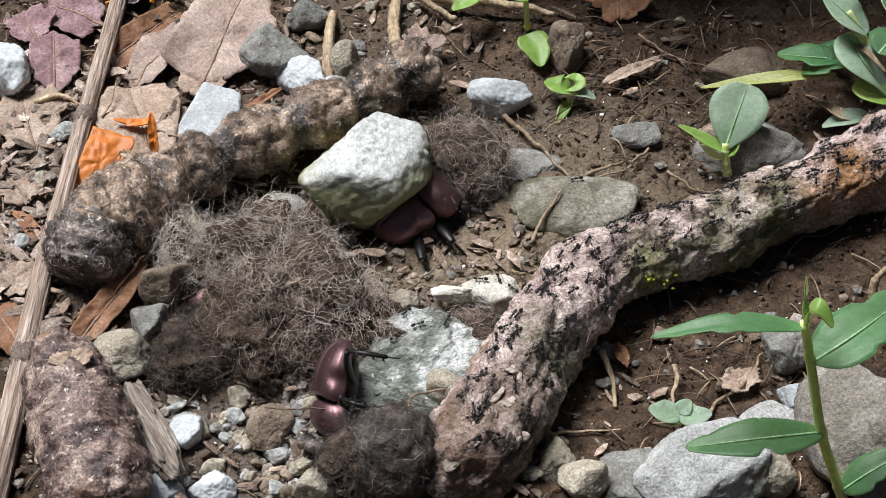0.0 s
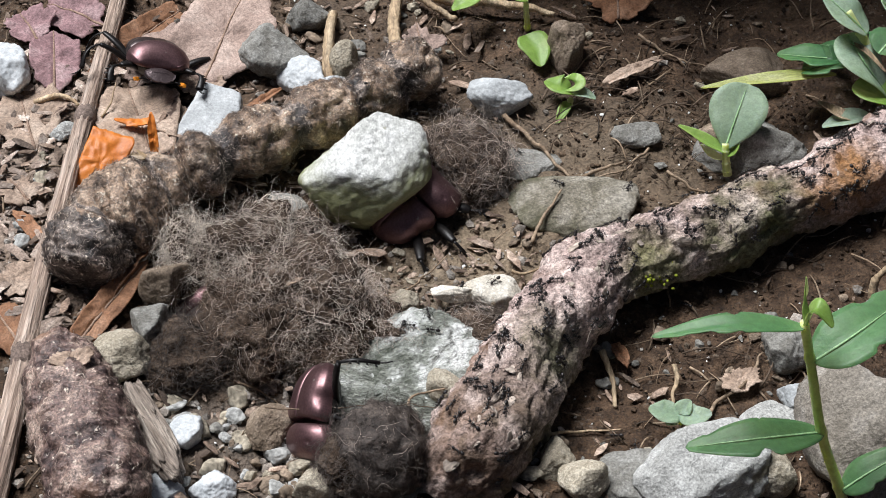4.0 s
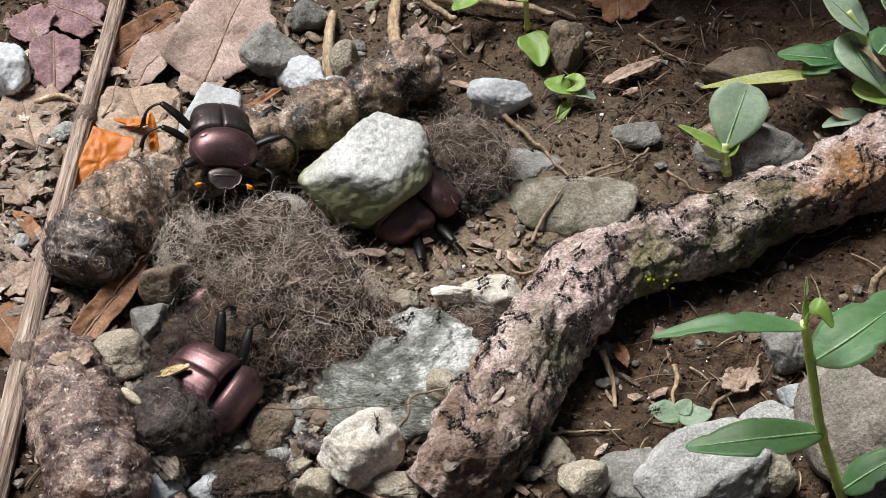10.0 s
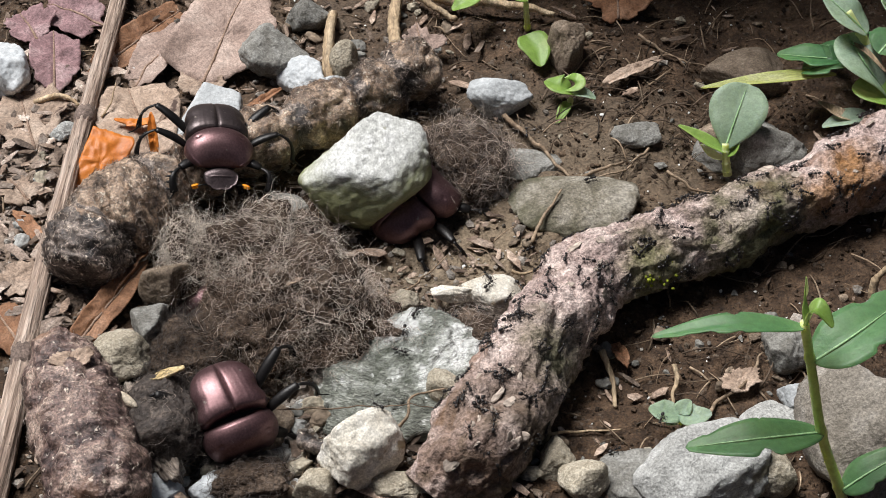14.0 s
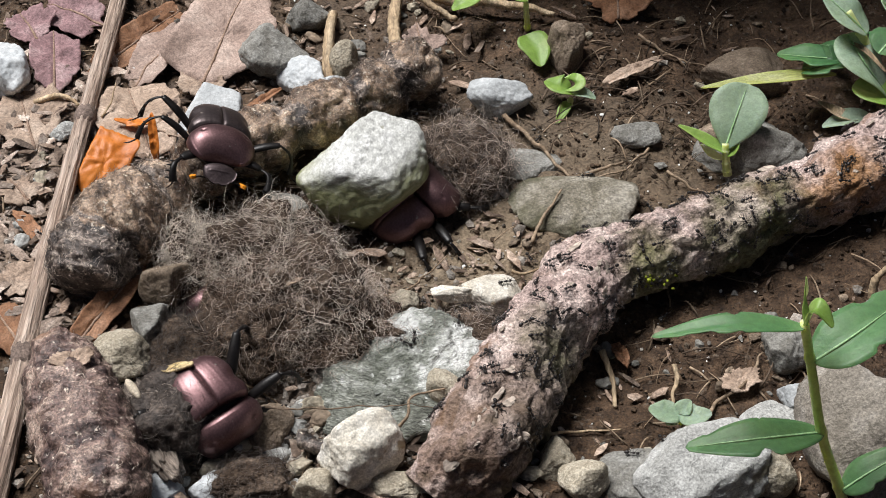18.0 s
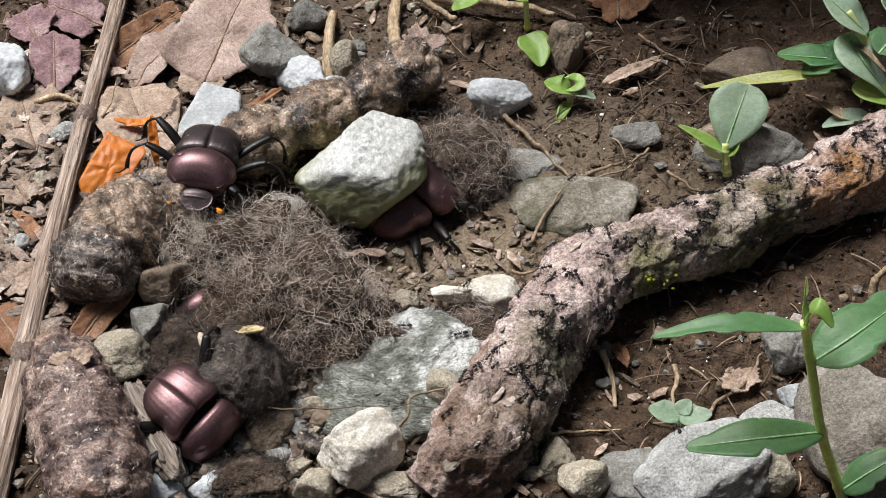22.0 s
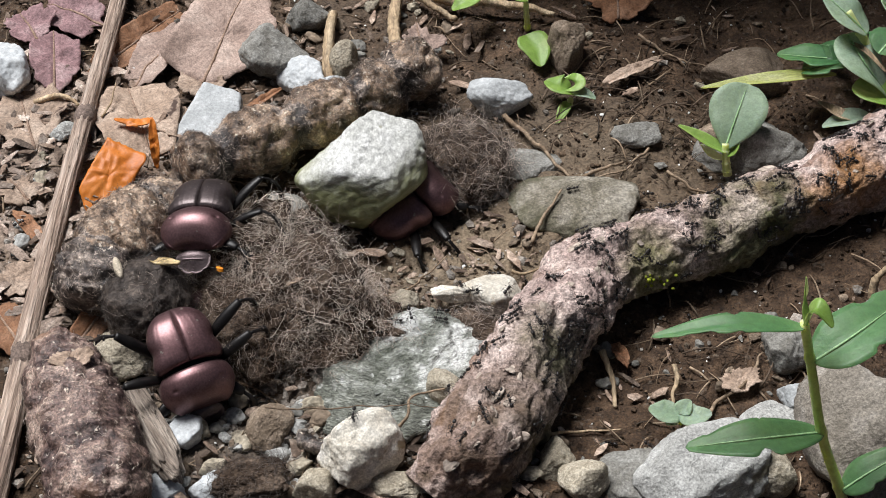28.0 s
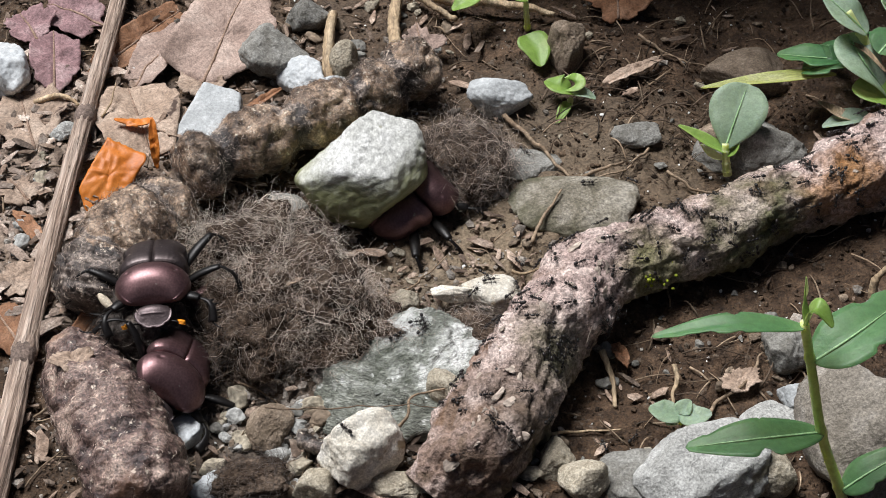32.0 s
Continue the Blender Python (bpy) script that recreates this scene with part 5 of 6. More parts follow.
def beetle_meshes():
    out = {}
    # wing cases: flat disc, steep sides drawn in behind the shoulder, blunt apex, sunken seam and fine lines
    for side in (-1, 1):
        x, y, z = loft([(-0.3, 6.4, 3.9, -0.6), (-0.9, 7.2, 4.35, -0.9), (-2.2, 7.6, 4.65, -1.0), (-4.6, 7.3, 4.75, -1.0), (-7.2, 7.1, 4.5, -1.0), (-9.8, 6.2, 3.7, -0.9), (-11.5, 4.7, 2.5, -0.7), (-12.5, 2.9, 1.3, -0.5), (-12.9, 0.6, 0.3, -0.3)],
                       2.75, 60, 70, 0.5 * np.pi, -0.5 * np.pi)
        w = x.max(axis=1)[:, None] + 0.01
        x = x * (1 - 0.075 * np.exp(-((y + 4.4) / 1.5) ** 2) * np.clip(x / w * 3 - 1.6, 0, 1))
        up = z > 0
        z = z - up * (0.2 * np.exp(-(x / 0.16) ** 2) - 0.07 * np.exp(-((x - 0.5) / 0.3) ** 2)) - up * (x < 0.86 * w) * 0.035 * np.exp(-(((x / w * 6.6) % 1 - 0.5) / 0.11) ** 2)
        z = z + up * 0.16 * np.exp(-((x / w - 0.95) / 0.035) ** 2)
        y = y + 1.1 * (x / 8) ** 2 * np.exp((y + 0.3) / 3)
        out["wing_case", side] = mesh("wing_case", *skin(side * (x + 0.012), y, z, False), SHELL)
    # shield: broad and domed, with a beaded rim, hollow front edge and two pits
    x, y, z = loft([(0.15, 5.7, 3.7, -1.2), (0.55, 6.7, 4.35, -1.5), (2.0, 7.7, 5.2, -1.6), (4.2, 8.15, 5.45, -1.6), (6.3, 7.75, 4.75, -1.5), (8.0, 6.7, 3.3, -1.4), (9.1, 5.5, 1.8, -1.2), (9.5, 4.7, 0.9, -1.0)], 2.15, 96, 80)
    w = np.abs(x).max(axis=1)[:, None]
    up = z > 0
    z = z + up * 0.22 * np.exp(-((np.abs(x) / w - 0.965) / 0.022) ** 2)
    for sx in (-1, 1):
        z = z - 0.4 * up * np.exp(-((x - sx * 5.1) ** 2 + (y - 4.0) ** 2) / 0.22)
    y = y + 1.25 * (x / 8) ** 2 * np.exp(-y / 3) + 1.0 * (np.abs(x) / 6.0) ** 2 * np.exp((y - 9.5) / 1.6) - 0.35 * np.exp((y - 9.5) / 1.2)
    out["pronotum"] = mesh("pronotum", *skin(x, y, z), SHELL)
    # head: a flat shovel with an upturned notched rim, cheeks and a raised forehead
    th = np.linspace(0, 2 * np.pi, 96, endpoint=False)[None]
    s = np.linspace(0, 1, 24)[:, None]
    rim = 1 - 0.1 * np.exp(-(((th - 0.5 * np.pi)) / 0.13) ** 2) - 0.07 * np.exp(-((np.abs(th - 0.5 * np.pi) - 0.75) / 0.09) ** 2)
    px, py = 4.0 * s * rim * np.cos(th), np.where(np.sin(th) > 0, 3.5, 2.4) * s * rim * np.sin(th)
    dome = 1.15 * (1 - s ** 2) ** 0.8 * np.clip(0.75 - 0.2 * py, 0.15, 1.2) + 0.28 * np.clip((s - 0.86) / 0.14, 0, 1) ** 2 * (np.sin(th) > -0.2) + 0.14 * np.exp(-((py - 0.2) / 0.2) ** 2) * (np.abs(px) < 2.3)
    top, bot = np.stack([px, py, dome + 0.0 * px], 2), np.stack([px * 0.97, py * 0.97, -0.35 - 0.7 * (1 - s ** 2) + 0.0 * px], 2)
    v = np.vstack([top.reshape(-1, 3), bot.reshape(-1, 3)])
    f, n = [], 24 * 96
    for i in range(23):
        for j in range(96):
            k = (j + 1) % 96
            a, b, c, d = i * 96 + j, i * 96 + k, (i + 1) * 96 + k, (i + 1) * 96 + j
            f += [(a, b, c, d), (n + d, n + c, n + b, n + a)]
    f += [(23 * 96 + (j + 1) % 96, 23 * 96 + j, n + 23 * 96 + j, n + 23 * 96 + (j + 1) % 96) for j in range(96)]
    out["head"] = mesh("head", v, f, HEADGREY)
    x, y, z = loft([(-0.5, 4.5, 0.6, -2.6), (1.0, 6.2, 0.8, -4.0), (4.0, 6.8, 0.8, -4.3), (7.0, 6.0, 0.6, -3.2), (9.2, 4.0, 0.4, -2.0)], 2.3, 56, 30)
    out["chest"] = mesh("chest", *skin(x, y, z), CHITIN)
    x, y, z = loft([(-12.2, 1.2, 0.6, -0.6), (-10.5, 4.4, 0.8, -2.2), (-7.0, 6.4, 0.8, -3.6), (-2.0, 6.7, 0.8, -4.6), (0.5, 5.6, 0.8, -4.0), (1.6, 3.6, 0.6, -2.6)], 2.3, 56, 40)
    z = z - 0.18 * (z < -1) * np.exp(-(((y + 20) % 2.1 - 1.0) / 0.3) ** 2) * (y < -2)
    out["underside"] = mesh("underside", *skin(x, y, z), CHITIN)
    u = np.linspace(0, 1, 12)
    stalk = np.stack([2.6 * u, 1.3 * u - 0.6 * u ** 2, 0.5 * np.sin(u * 3)], 1)
    for side in (-1, 1):
        out["antenna", side] = mesh("antenna", *tube(stalk * np.array([side, 1, 1]), np.full(12, 0.2), 7), CHITIN)
    v3, f3 = ico(3)
    pieces = [(v3 * np.array([0.95, 0.62, 0.26]) + np.array([0.05 * k, 0.0, 0.27 * k]), [tuple(g) for g in f3]) for k in (-1, 0, 1)]
    out["club"] = mesh("club", *joined(pieces), CLUB)
    # legs: stout flat femur, bent shin that widens to its toothed end, thin jointed foot
    for kind, (knee, shin, fat) in LEGS.items():
        for side in (-1, 1):
            s = np.array([side, 1, 1.0])
            k, e = np.array(knee) * s, np.array(shin) * s
            u = np.linspace(0, 1, 16)[:, None]
            c = u * k + np.sin(u * np.pi) * np.array([0, 0, 0.7])
            w = fat * (0.5 + 0.55 * np.sin(np.pi * (0.1 + 0.78 * u[:, 0])))
            out["leg", kind, side] = mesh("leg", *tube(c, w, 12, 0.62), CHITIN)
            c = u * e + np.sin(u * np.pi) * np.array([side * 1.1, 0, 1.2])
            w = 0.36 + 0.5 * u[:, 0] ** 1.3 * (1.5 if kind == "front" else 0.75)
            pieces = [tube(c, w, 10, 0.62)]
            d = np.cross(e, [0, 0, 1.0])
            d = d / np.linalg.norm(d) * side * (1 if kind != "hind" else -1)
            for q in (5, 8, 11, 14):
                L = 1.0 if kind == "front" else 0.5
                pieces.append(tube(np.array([c[q], c[q] + d * (w[q] + L * 0.5) + e * 0.02, c[q] + d * (w[q] + L) + e * 0.06]), np.array([0.34, 0.22, 0.04]), 6))
            for q in range(4, 15):
                for g in (-1, 1):
                    b0 = c[q] + d * g * w[q] * 0.8
                    pieces.append(tube(np.array([b0, b0 + d * g * 0.5 + e * 0.05]), np.array([0.06, 0.02]), 3))
            foot = np.array([e, e + e * 0.14 + [side * 0.2, 0, 0.1], e + e * 0.3 + [side * 0.5, 0, 0.5], e + e * 0.42 + [side * 1.0, 0, 1.0]])
            pieces.append(tube(catmull(foot, 11), np.array([0.26, 0.15, 0.24, 0.14, 0.22, 0.13, 0.2, 0.12, 0.17, 0.1, 0.05]), 6))
            out["shin", kind, side] = mesh("shin", *joined(pieces), CHITIN)
    return out


HIP = {"front": (4.8, 5.6, -2.2), "middle": (5.8, 0.4, -2.6), "hind": (5.2, -4.4, -2.4)}
LEGS = {"front": ((4.6, 3.4, 1.2), (1.6, 4.6, -3.6), 1.25), "middle": ((8.6, -1.4, 4.4), (4.2, 1.0, -6.6), 1.15), "hind": ((8.4, -5.6, 5.4), (3.6, -1.2, -7.4), 1.2)}
HEAD_AT, CLUB_AT = (0, 11.3, -1.9), (2.9, 12.3, -3.6)
WAIST = Matrix.Translation((0, 0, 1.0 * MM))
BM = beetle_meshes()


def beetle(label, wings):
    """A beetle with its base plane at the waist: the parts, the legs, and the fore parts that nod together."""
    ob = thing("dung_beetle", None, Matrix(), label, "beetle", "dung beetles")
    for side in (-1, 1):
        me = BM["wing_case", side].copy()
        me.materials[0] = wings
        part("wing_case", me, ob)
    fore = [part("pronotum", BM["pronotum"], ob, label="satin maroon shield")]
    part("underside", BM["underside"], ob)
    fore.append(part("chest", BM["chest"], ob))
    fore.append(part("head", BM["head"], ob, at(*HEAD_AT, -27), "grey notched shovel-shaped head"))
    for side in (-1, 1):
        x, y, z = CLUB_AT
        an = part("antenna", BM["antenna", side], ob, at(side * x, y, z))
        part("club", BM["club"], an, at(side * 3.0, 0.6, 0.1, 25, 0, side * 30), "orange antenna club")
        fore.append(an)
    legs = []
    for kind in ("front", "middle", "hind"):
        for side in (-1, 1):
            x, y, z = HIP[kind]
            lg = part("leg", BM["leg", kind, side], ob, at(side * x, y, z))
            kx, ky, kz = LEGS[kind][0]
            part("shin", BM["shin", kind, side], lg, at(side * kx, ky, kz))
            legs.append((lg, kind, side))
    return ob, legs, fore


def nod(degrees):
    """The fore parts bent down about the waist."""
    return WAIST @ pose(0, 0, 0, -degrees) @ WAIST.inverted()


beetle_a = beetle("maroon-black dung beetle rolling a hairy ball", SHELL)
beetle_b = beetle("maroon-black dung beetle climbing over the droppings", SHELLSHADED)
beetle_c = beetle("maroon dung beetle wedged under the pale stone", SHELL)
beetle_d = beetle("dark dung beetle half hidden under the hairy lump", SHELLSHADED)

# ---- a fly ----
FLYBROWN = surface("fly_body", [(0.06, 0.04, 0.02), (0.16, 0.11, 0.06), (0.26, 0.19, 0.11)], 900, 0.5, 0.4, 4, 0.4, vary=0, grain=0)
FLYWING = surface("fly_wing", [(0.22, 0.15, 0.08), (0.34, 0.25, 0.15)], 900, 0.35, 0, 4, 0.5, vary=0, grain=0)


def build_fly():
    ob = thing("fly", None, Matrix(), "small brown fly resting on the dropping", "fly")
    v, f = ico(3)
    for name, c, s in (("abdomen", (0, -1.3, 1.1), (0.7, 1.2, 0.65)), ("thorax", (0, 0.2, 1.3), (0.65, 0.8, 0.65)), ("head", (0, 1.2, 1.2), (0.55, 0.4, 0.45))):
        p = v * np.array(s)
        p[:, 2] -= 0.05 * np.sin(p[:, 1] * 12) ** 2 * (name == "abdomen")
        part(name, mesh(name, p, f, FLYBROWN), ob, at(*c))
    for side in (-1, 1):
        p = v * np.array([0.62, 1.7, 0.05])
        p[:, 0] *= 1 - 0.25 * p[:, 1]
        part("wing", mesh("wing", p, f, FLYWING), ob, at(side * 0.65, -1.1, 1.85, 8, side * 12, side * -14))
        for y in (-0.4, 0.2, 0.8):
            c = np.array([(side * 0.4, y, 1.0), (side * 1.2, y * 1.6, 1.3), (side * 1.8, y * 2.2, 0.1)])
            part("leg", mesh("leg", *tube(c, np.array([0.12, 0.1, 0.06]), 5), ANT), ob)
    return ob


fly = build_fly()

# ---- ants ----


def ant_meshes():
    v, f = ico(2)
    out = {}
    out["head"] = mesh("head", v * np.array([0.36, 0.4, 0.32]), f, ANT)
    out["thorax"] = mesh("thorax", v * np.array([0.24, 0.62, 0.24]) * (1 + 0.15 * np.sin(v[:, 1:2] * 4)), f, ANT)
    out["gaster"] = mesh("gaster", v * np.array([0.42, 0.62, 0.38]), f, ANT)
    for side in (-1, 1):
        for k, yy in (("front", 0.9), ("middle", 0.0), ("hind", -1.0)):
            pts = catmull([(0, 0, 0), (side * 0.6, yy * 0.4, 0.4), (side * 1.05, yy * 0.95, -0.5)], 7)
            out[k, side] = mesh("leg", *tube(pts, np.full(7, 0.055), 4), ANT)
        pts = catmull([(0, 0, 0), (side * 0.45, 0.5, 0.2), (side * 0.35, 1.1, 0.05)], 6)
        out["feeler", side] = mesh("feeler", *tube(pts, np.full(6, 0.06), 4), ANT)
    return out


AM = ant_meshes()


def build_ant():
    ob = thing("ant", None, Matrix(), "small black ant running over the bark", "ant", "ants")
    part("head", AM["head"], ob, at(0, 1.15, 0.62))
    part("thorax", AM["thorax"], ob, at(0, 0.15, 0.65))
    part("gaster", AM["gaster"], ob, at(0, -1.15, 0.7, 12))
    for side in (-1, 1):
        for k, y in (("front", 0.55), ("middle", 0.15), ("hind", -0.25)):
            part("leg", AM[k, side], ob, at(side * 0.15, y, 0.5))
        part("feeler", AM["feeler", side], ob, at(side * 0.15, 1.5, 0.65))
    return ob


ANTS_ON_ROOT = 190
first_ant = build_ant()
first_ant.scale = (0.98, 0.98, 0.98)
ants = [first_ant] + [copy_thing(first_ant, Matrix()) for _ in range(ANTS_ON_ROOT - 1)]
STRAY_SPOTS = [(-15.2, 41.8), (32.1, 16.7), (-5.5, -31.8), (12.5, -14.9), (15.6, -18.1), (-1.8, -21.6), (8.5, -16.3), (-8.1, -28.4), (0.8, -30.1), (-17.1, -61.0),
               (20.7, 34.2), (44.8, -58.8), (37.5, -60.3), (6.5, -70.5), (-10.5, -35.1), (4.6, -21.6), (22.6, -5.4), (19.1, -10.9), (53.3, -21.6), (-97.2, 4.0), (14.2, 58.6), (48.8, 15.7)]
strays = [copy_thing(first_ant, Matrix()) for _ in STRAY_SPOTS]
for ob in strays:
    tagged(ob, "small black ant wandering over stones")

# ---- what moves ----


# beetles: seconds, the waist's place, and the turns about x, y and z
BEETLE_A = [
    (0.0, -23.3, -50.3, 5.5, -60, 43, 113), (1.0, -24.2, -54.6, 6.3, -61, 42, 115), (2.0, -27.9, -59.1, 7.1, -61, 42, 118), (3.0, -30.8, -66.8, 7.6, -62, 40, 127),
    (3.5, -28.8, -55.8, 4.2, -61, 42, 120), (5.6, -23.0, -57.3, 9.9, 12, 5, -156), (6.3, -13.2, -70.0, 17.7, 2, 18, -142), (7.0, -10.2, -66.1, 15.5, -12, 18, -131),
    (8.0, -27.7, -59.1, 12.2, -7, 23, -110), (9.0, -41.3, -55.7, 11.0, -6, 13, -131), (10.0, -46.6, -51.3, 9.7, -7, 14, -122), (12.0, -44.0, -57.1, 9.9, -11, 17, -143),
    (13.0, -42.4, -58.9, 10.1, -18, 2, -156), (14.0, -42.8, -59.2, 10.1, -15, 2, -154), (17.0, -45.4, -57.8, 9.8, -15, 9, -148), (18.0, -46.3, -57.2, 9.6, -18, 7, -143),
    (19.0, -53.4, -62.7, 7.6, -32, 33, -156), (20.0, -51.9, -63.1, 8.0, 4, 44, -101), (21.0, -49.6, -60.2, 8.4, -9, 24, -117), (22.0, -50.5, -57.8, 8.8, -13, 16, -131),
    (25.0, -54.8, -59.2, 9.0, -8, 21, -140), (27.6, -52.6, -50.4, 11.6, -27, 5, -161), (28.0, -53.3, -46.5, 11.7, -28, 2, -155), (29.0, -61.3, -40.0, 7.3, -1, -20, 175),
    (30.0, -64.3, -40.1, 9.7, 10, -26, 176), (31.0, -63.9, -39.5, 9.0, 18, -15, 175), (32.0, -57.1, -45.5, 8.6, 22, -36, 163),]
BEETLE_B = [
    (0.0, -87.0, 106.0, 6.0, 4, 0, -175), (1.2, -85.5, 90.0, 6.0, 4, 0, -170), (2.0, -81.4, 62.5, 7.0, 26, -20, -152), (2.5, -78.0, 62.8, 7.0, 28, -6, -168),
    (3.5, -76.8, 64.9, 6.7, 30, -18, -170), (5.5, -64.5, 47.8, 7.9, 24, -15, -175), (6.0, -61.9, 43.8, 8.2, 23, -4, -165), (6.5, -58.5, 39.9, 9.8, 0, -6, -156),
    (7.0, -58.1, 33.8, 13.7, 4, -33, -162), (7.5, -55.8, 27.7, 17.2, 8, -22, -169), (8.0, -52.5, 23.2, 16.2, 5, -13, -171), (13.0, -53.3, 19.6, 16.7, 4, -12, -169),
    (17.0, -54.1, 19.1, 17.4, 8, -8, -172), (18.0, -53.0, 19.3, 17.4, 11, -21, -174), (18.5, -52.1, 15.3, 17.6, 7, -9, 177), (19.0, -52.1, 12.8, 18.4, 4, -31, 173),
    (20.0, -51.1, 13.0, 16.4, 1, -9, 176), (21.0, -52.4, 11.4, 17.9, 10, -25, 177), (22.0, -55.6, 12.5, 16.5, 7, -6, 174), (23.0, -54.1, 4.6, 19.4, 2, -6, -172),
    (24.0, -53.2, 6.6, 19.2, 6, -11, -166), (25.0, -52.8, 3.6, 19.2, 6, -6, -163), (27.6, -54.8, -7.8, 17.1, 4, 4, 177), (28.0, -54.9, -6.9, 16.4, 4, 5, 177),
    (29.0, -56.1, -4.7, 16.1, 7, -1, 175), (30.0, -58.6, -7.9, 16.0, 11, -1, 174), (31.0, -61.1, -17.4, 17.7, 17, -3, 174), (32.0, -62.9, -25.5, 16.8, 14, 1, -174),]
BEETLE_C = [(0.0, -6.4, 10.9, 4.8, 12, 14, -47), (17.5, -6.4, 10.9, 4.8, 12, 14, -47), (19.0, -7.0, 12.1, 4.8, 12, 14, -49), (32.0, -7.0, 12.1, 4.8, 12, 14, -49)]
BEETLE_D = [(0.0, -51.3, -21.3, 1.0, -10, -10, 25), (8.0, -51.8, -21.0, 1.0, -10, -5, 28), (16.0, -51.3, -21.7, 1.0, -10, -10, 24), (24.0, -52.1, -23.1, 1.0, -10, 0, 30), (32.0, -51.3, -21.3, 1.0, -10, 0, 25)]
NOD_A = [(0.0, 24), (3.5, 24), (5.5, 5), (6.0, 30), (6.3, 48), (26.5, 48), (27.6, 32), (28.0, 18), (29.0, 4), (32.0, 4)]
FLY = [(0.0, -74.1, 12.0, 18, 60), (2.0, -74.1, 12.0, 18, 60), (2.3, -72.2, 11.6, 18, 75), (3.5, -72.2, 11.6, 18, 75), (5.5, -67.4, 10.8, 18, 20), (7.2, -67.4, 10.8, 18, 20), (8.4, -71.6, 13.0, 18, -20), (11.4, -71.6, 13.0, 18, -20),
       (11.8, -71.0, 1.7, 20, -40), (12.6, -71.0, 1.7, 20, -40), (13.2, -84.9, -16.7, 50, 30), (13.8, -123.9, 19.5, 4, 50), (32.0, -123.9, 19.5, 4, 50)]
BALL = [(0.0, -10.5, -68.1, 10, 180, 0), (1.0, -10.8, -68.1, 10, 180, 4), (2.0, -12.8, -68.1, 10, 175, 10), (3.0, -16.5, -67.5, 11, 160, 20), (3.5, -14.7, -68.2, 11, 168, 14), (5.6, -10.8, -67.0, 10, 178, 5), (6.0, -15.5, -59.5, 8.5, 174, 10), (6.3, -18.5, -57.5, 9, 162, 15),
        (6.6, -21.6, -58.6, 11, 140, 18), (7.0, -28.4, -59.0, 11, 105, 20), (7.6, -40.1, -57.6, 11, 55, 20), (8.0, -48.6, -56.0, 10, 15, 20), (9.0, -56.5, -56.2, 7, 0, 25), (12.0, -57.5, -58.0, 7, 0, 30), (14.0, -58.0, -57.5, 7, 0, 30), (17.0, -57.5, -56.5, 7, -5, 20), (18.0, -56.5, -55.5, 7, -8, 14),
        (18.7, -50.5, -49.5, 8, -8, 10), (20.0, -45.5, -47.5, 8, -8, 0), (22.0, -43.5, -45.5, 8, -8, 0), (25.0, -43.5, -46.5, 8, -8, 0), (26.3, -56.0, -42.0, 10, -6, -3), (27.6, -64.0, -31.5, 11, -4, -5), (28.0, -65.0, -27.5, 11, 4, 0), (29.0, -63.5, -24.0, 8, 0, 5), (30.0, -63.0, -24.5, 8, 0, 12), (31.0, -63.0, -26.0, 8, -5, 15), (32.0, -65.5, -31.5, 8, -5, 20)]
SPILT = [(0.0, -18.3, -70.5, 13, 40), (6.3, -18.3, -70.5, 13, 40), (7.0, -24.4, -70.2, 9, 30), (7.6, -32.8, -70.0, 4, 15), (8.3, -39.9, -69.2, 2, 0), (32.0, -39.9, -69.2, 2, 0)]


def between(rows, t):
    for a, b in zip(rows, rows[1:]):
        if a[0] <= t <= b[0]:
            u = (t - a[0]) / (b[0] - a[0])
            return [p + (q - p) * u for p, q in zip(a[1:], b[1:])]
    return list(rows[-1][1:])


def swing(legs, rows, rate, size, nods):
    """Legs that step while their beetle goes, three and three in turn."""
    for n, (lg, kind, side) in enumerate(legs):
        x, y, z = HIP[kind]
        out = []
        t = 0.0
        while t <= 32.001:
            a, b = between(rows, max(t - 0.2, 0)), between(rows, min(t + 0.2, 32))
            go = min(1.0, math.hypot(b[0] - a[0], b[1] - a[1]) / 2.5 + 0.12)
            ph = rate * t + math.pi * ((n // 2 + (side > 0)) % 2)
            m = at(side * x, y, z, size * 0.5 * go * math.cos(ph), 0, side * size * go * math.sin(ph))
            out.append((t, nod(between(nods, t)[0]) @ m if kind == "front" else m))
            t += 0.25
        walk(lg, out)


def ant_pose(p, n, d):
    """A pose at p with local z along n and local y along d."""
    n = Vector(n).normalized()
    d = Vector(d)
    d = (d - d.dot(n) * n).normalized()
    s = d.cross(n)
    m = Matrix(((s.x, d.x, n.x, p[0] * MM), (s.y, d.y, n.y, p[1] * MM), (s.z, d.z, n.z, p[2] * MM), (0, 0, 0, 1)))
    return m


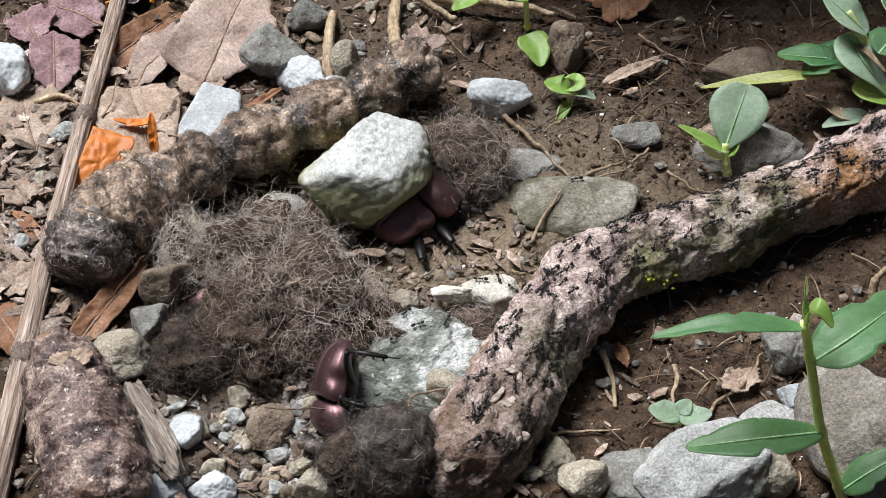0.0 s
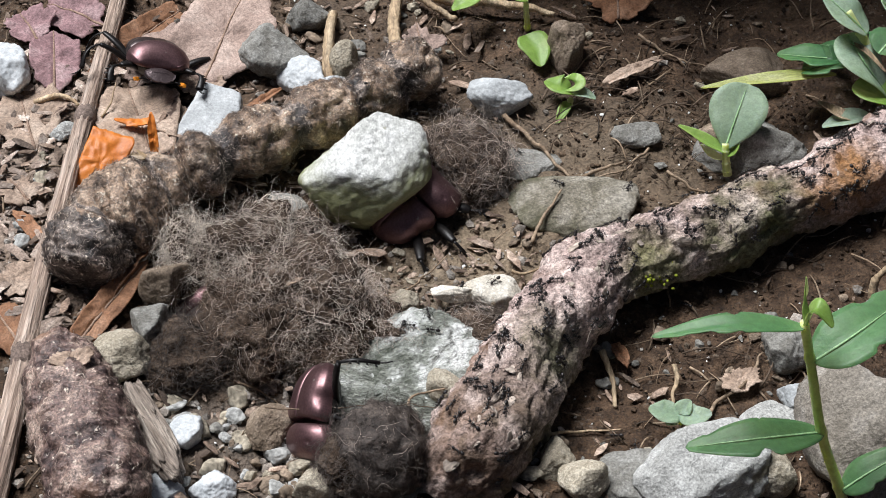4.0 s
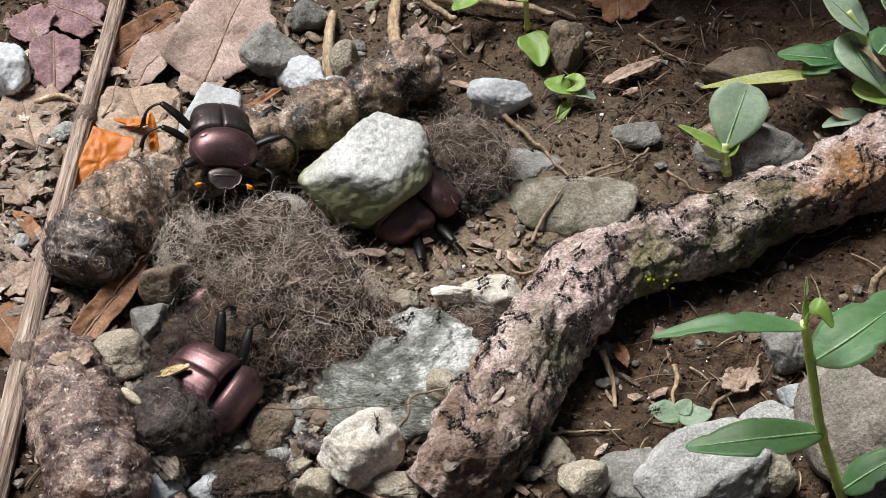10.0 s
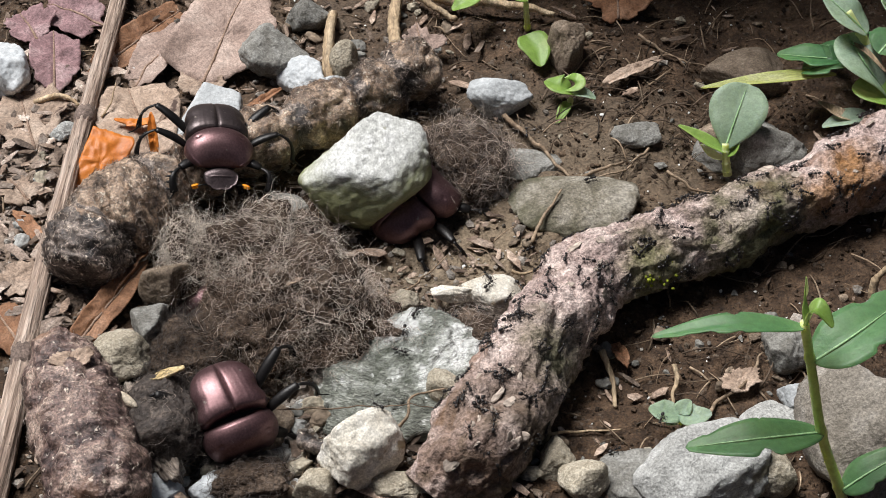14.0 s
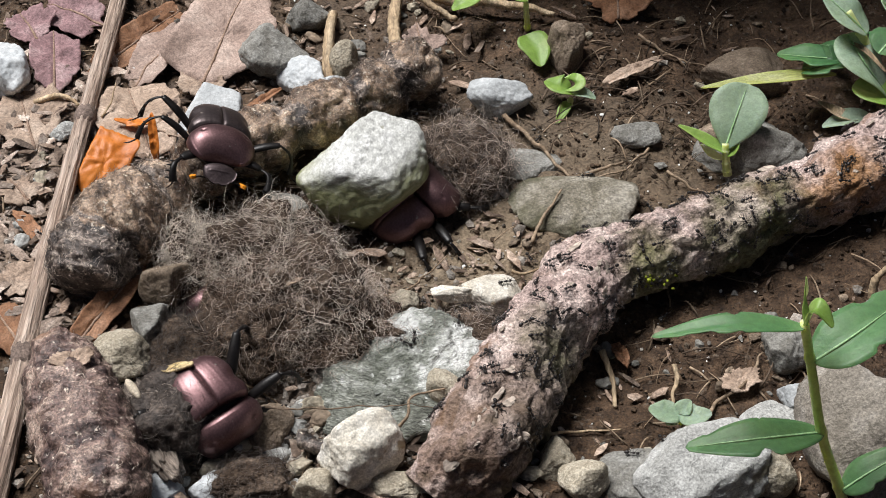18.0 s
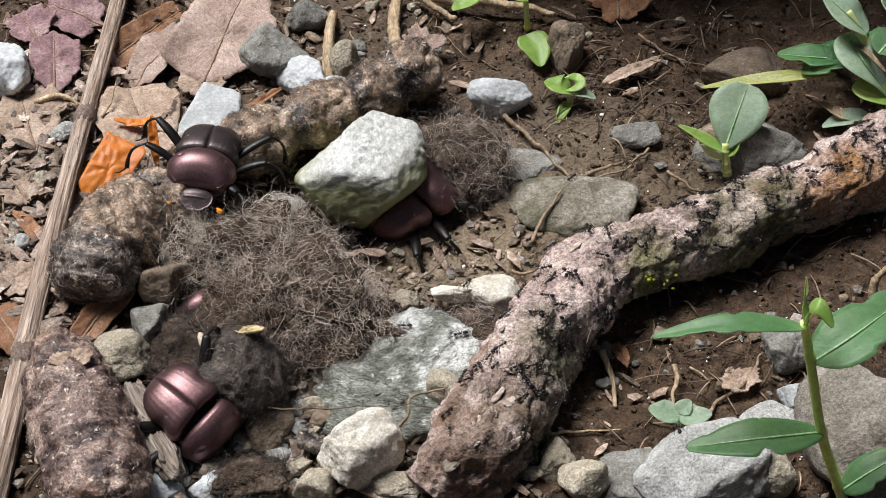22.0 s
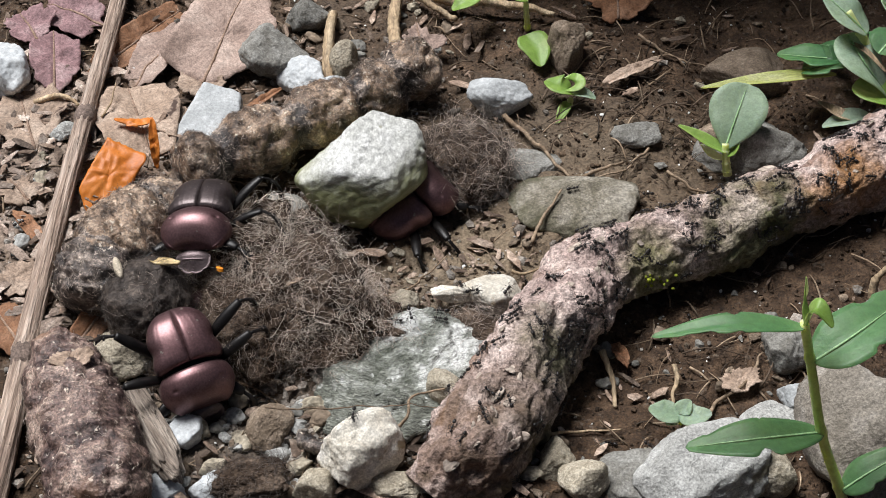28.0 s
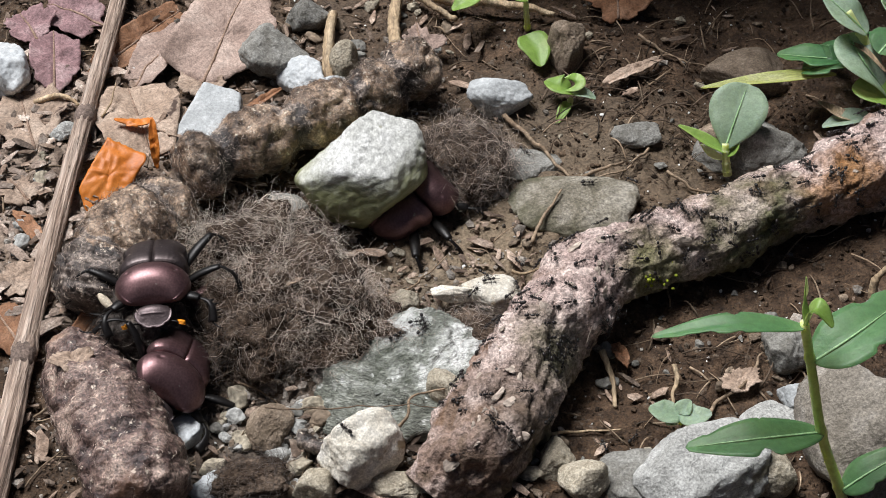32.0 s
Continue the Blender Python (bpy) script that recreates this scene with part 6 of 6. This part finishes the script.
def root_ants():
    rng = np.random.default_rng(77)
    for ob in ants:
        s = rng.uniform(8, ROOT_LEN[-1] - 12)
        phi = rng.normal(0.37 * np.pi, 0.22) if rng.random() < 0.5 else rng.normal(0.64 * np.pi, 0.34)
        head = rng.choice([0.0, np.pi]) + rng.normal(0, 0.5)
        speed = rng.uniform(0.5, 4.5)
        rows = []
        for k in range(43):
            t = min(k * 0.75, 32.0)
            i = int(np.clip(np.searchsorted(ROOT_LEN, s), 1, 258))
            p, n = root_spot(i, phi)
            across = np.cos(phi + np.pi / 2) * ROOT_S[i] + np.sin(phi + np.pi / 2) * ROOT_U[i]
            d = math.cos(head) * ROOT_T[i] + math.sin(head) * across
            rows.append((t, ant_pose(p + n * 0.12, n, d)))
            s += speed * 0.75 * math.cos(head)
            phi += speed * 0.75 * math.sin(head) / ROOT_RAD[i]
            turn = rng.normal(0, 0.35)
            if s < 8 or s > ROOT_LEN[-1] - 12:
                want = 0.0 if s < 8 else np.pi
                turn = np.clip((want - head + np.pi) % (2 * np.pi) - np.pi, -0.9, 0.9)
            elif phi < 0.2 * np.pi or phi > 0.97 * np.pi:
                want = np.pi / 2 if phi < 0.2 * np.pi else -np.pi / 2
                turn = np.clip((want - head + np.pi) % (2 * np.pi) - np.pi, -0.8, 0.8)
            head += turn
        walk(ob, rows)


def stray_ants():
    rng = np.random.default_rng(78)
    dg = bpy.context.evaluated_depsgraph_get()
    dg.update()

    def surface_at(x, y):
        hit, p, n, _, ob, _ = scene.ray_cast(dg, (x * MM, y * MM, 0.1), (0, 0, -1))
        return (p / MM, n) if hit else (Vector((x, y, 0)), Vector((0, 0, 1)))

    for ob, (x, y) in zip(strays, STRAY_SPOTS):
        head = rng.uniform(0, 2 * np.pi)
        rows = []
        x0, y0 = x, y
        for k in range(33):
            p, n = surface_at(x, y)
            n = (n + Vector((0, 0, 1.5))).normalized()
            rows.append((float(k), ant_pose(p + n * 0.1, n, (math.cos(head), math.sin(head), 0.0))))
            x, y = x + 1.1 * math.cos(head), y + 1.1 * math.sin(head)
            away = math.atan2(y0 - y, x0 - x)
            turn = rng.normal(0, 0.4)
            if math.hypot(x - x0, y - y0) > 4:
                turn = float(np.clip((away - head + np.pi) % (2 * np.pi) - np.pi, -0.9, 0.9))
            head += turn
        walk(ob, rows)


def nudged(ob, rows):
    """Small shifts (t, dx, dy, turn) of a thing from where it lies."""
    m = ob.matrix_basis.copy()
    walk(ob, [(t, Matrix.Translation((dx * MM, dy * MM, 0)) @ m @ pose(0, 0, 0, 0, 0, a)) for t, dx, dy, a in rows])


def motions():
    stray_ants()
    root_ants()
    still = [(0.0, 2), (32.0, 2)]
    for (ob, legs, fore), rows, rate, nods in ((beetle_a, BEETLE_A, 9.0, NOD_A), (beetle_b, BEETLE_B, 8.0, still), (beetle_c, BEETLE_C, 2.0, still), (beetle_d, BEETLE_D, 5.0, still)):
        walk(ob, [(r[0], at(*r[1:])) for r in rows])
        swing(legs, rows, rate, 14, nods)
        for piece in fore:
            m = piece.matrix_basis.copy()
            walk(piece, [(t, nod(a) @ m) for t, a in nods])
    walk(ball, [(t, at(x, y, z, 0, a, b)) for t, x, y, z, a, b in BALL])
    walk(loose_hair, [(t, at(x, y, z, 0, 0, a)) for t, x, y, z, a in SPILT])
    nudged(big_stone, [(0, 0, 0, 0), (17, 0, 0, 0), (18.7, -0.9, 0.4, 1), (32, -0.9, 0.4, 1)])
    nudged(left_dropping, [(0, 0, 0, 0), (14, 0, 0, 0), (17, 0.6, -1.5, 1), (19, 1.2, -4.0, 3), (23, 2.0, -6.0, 4), (28, 3.2, -9.0, 5), (32, 3.4, -9.2, 5)])
    nudged(orange_leaf, [(0, 0, 0, 0), (17, 0, 0, 0), (19, 2.2, -0.6, -8), (23, 2.4, -3.0, -8), (28, 2.8, -4.6, -8), (32, 2.8, -4.6, -8)])
    nudged(orange_edge, [(0, 0, 0, 0), (17, 0, 0, 0), (19, 0.3, -0.6, 0), (23, 0.3, -1.0, 0), (28, 0.5, -2.0, 0), (32, 0.5, -2.0, 0)])
    walk(fly, [(t, at(x, y, gz(x, y) + 0.05 if z < 5 else z, 0, 0, h)) for t, x, y, z, h in FLY])
    m = dug_pebble.matrix_basis.copy()
    walk(dug_pebble, [(t, Matrix.Translation((dx * MM, dy * MM, dz * MM)) @ m) for t, dx, dy, dz in ((0, 4, -2, -11), (6.4, 4, -2, -11), (7.2, 2, -3, -3), (8.0, 2.5, -1, 0), (8.6, 0, 0, 0), (32, 0, 0, 0))])
    nudged(near_dropping, [(0, 0, 0, 0), (29.5, 0, 0, 0), (31, 2.0, 0.5, 3), (32, 5.5, 1.0, 7)])


motions()
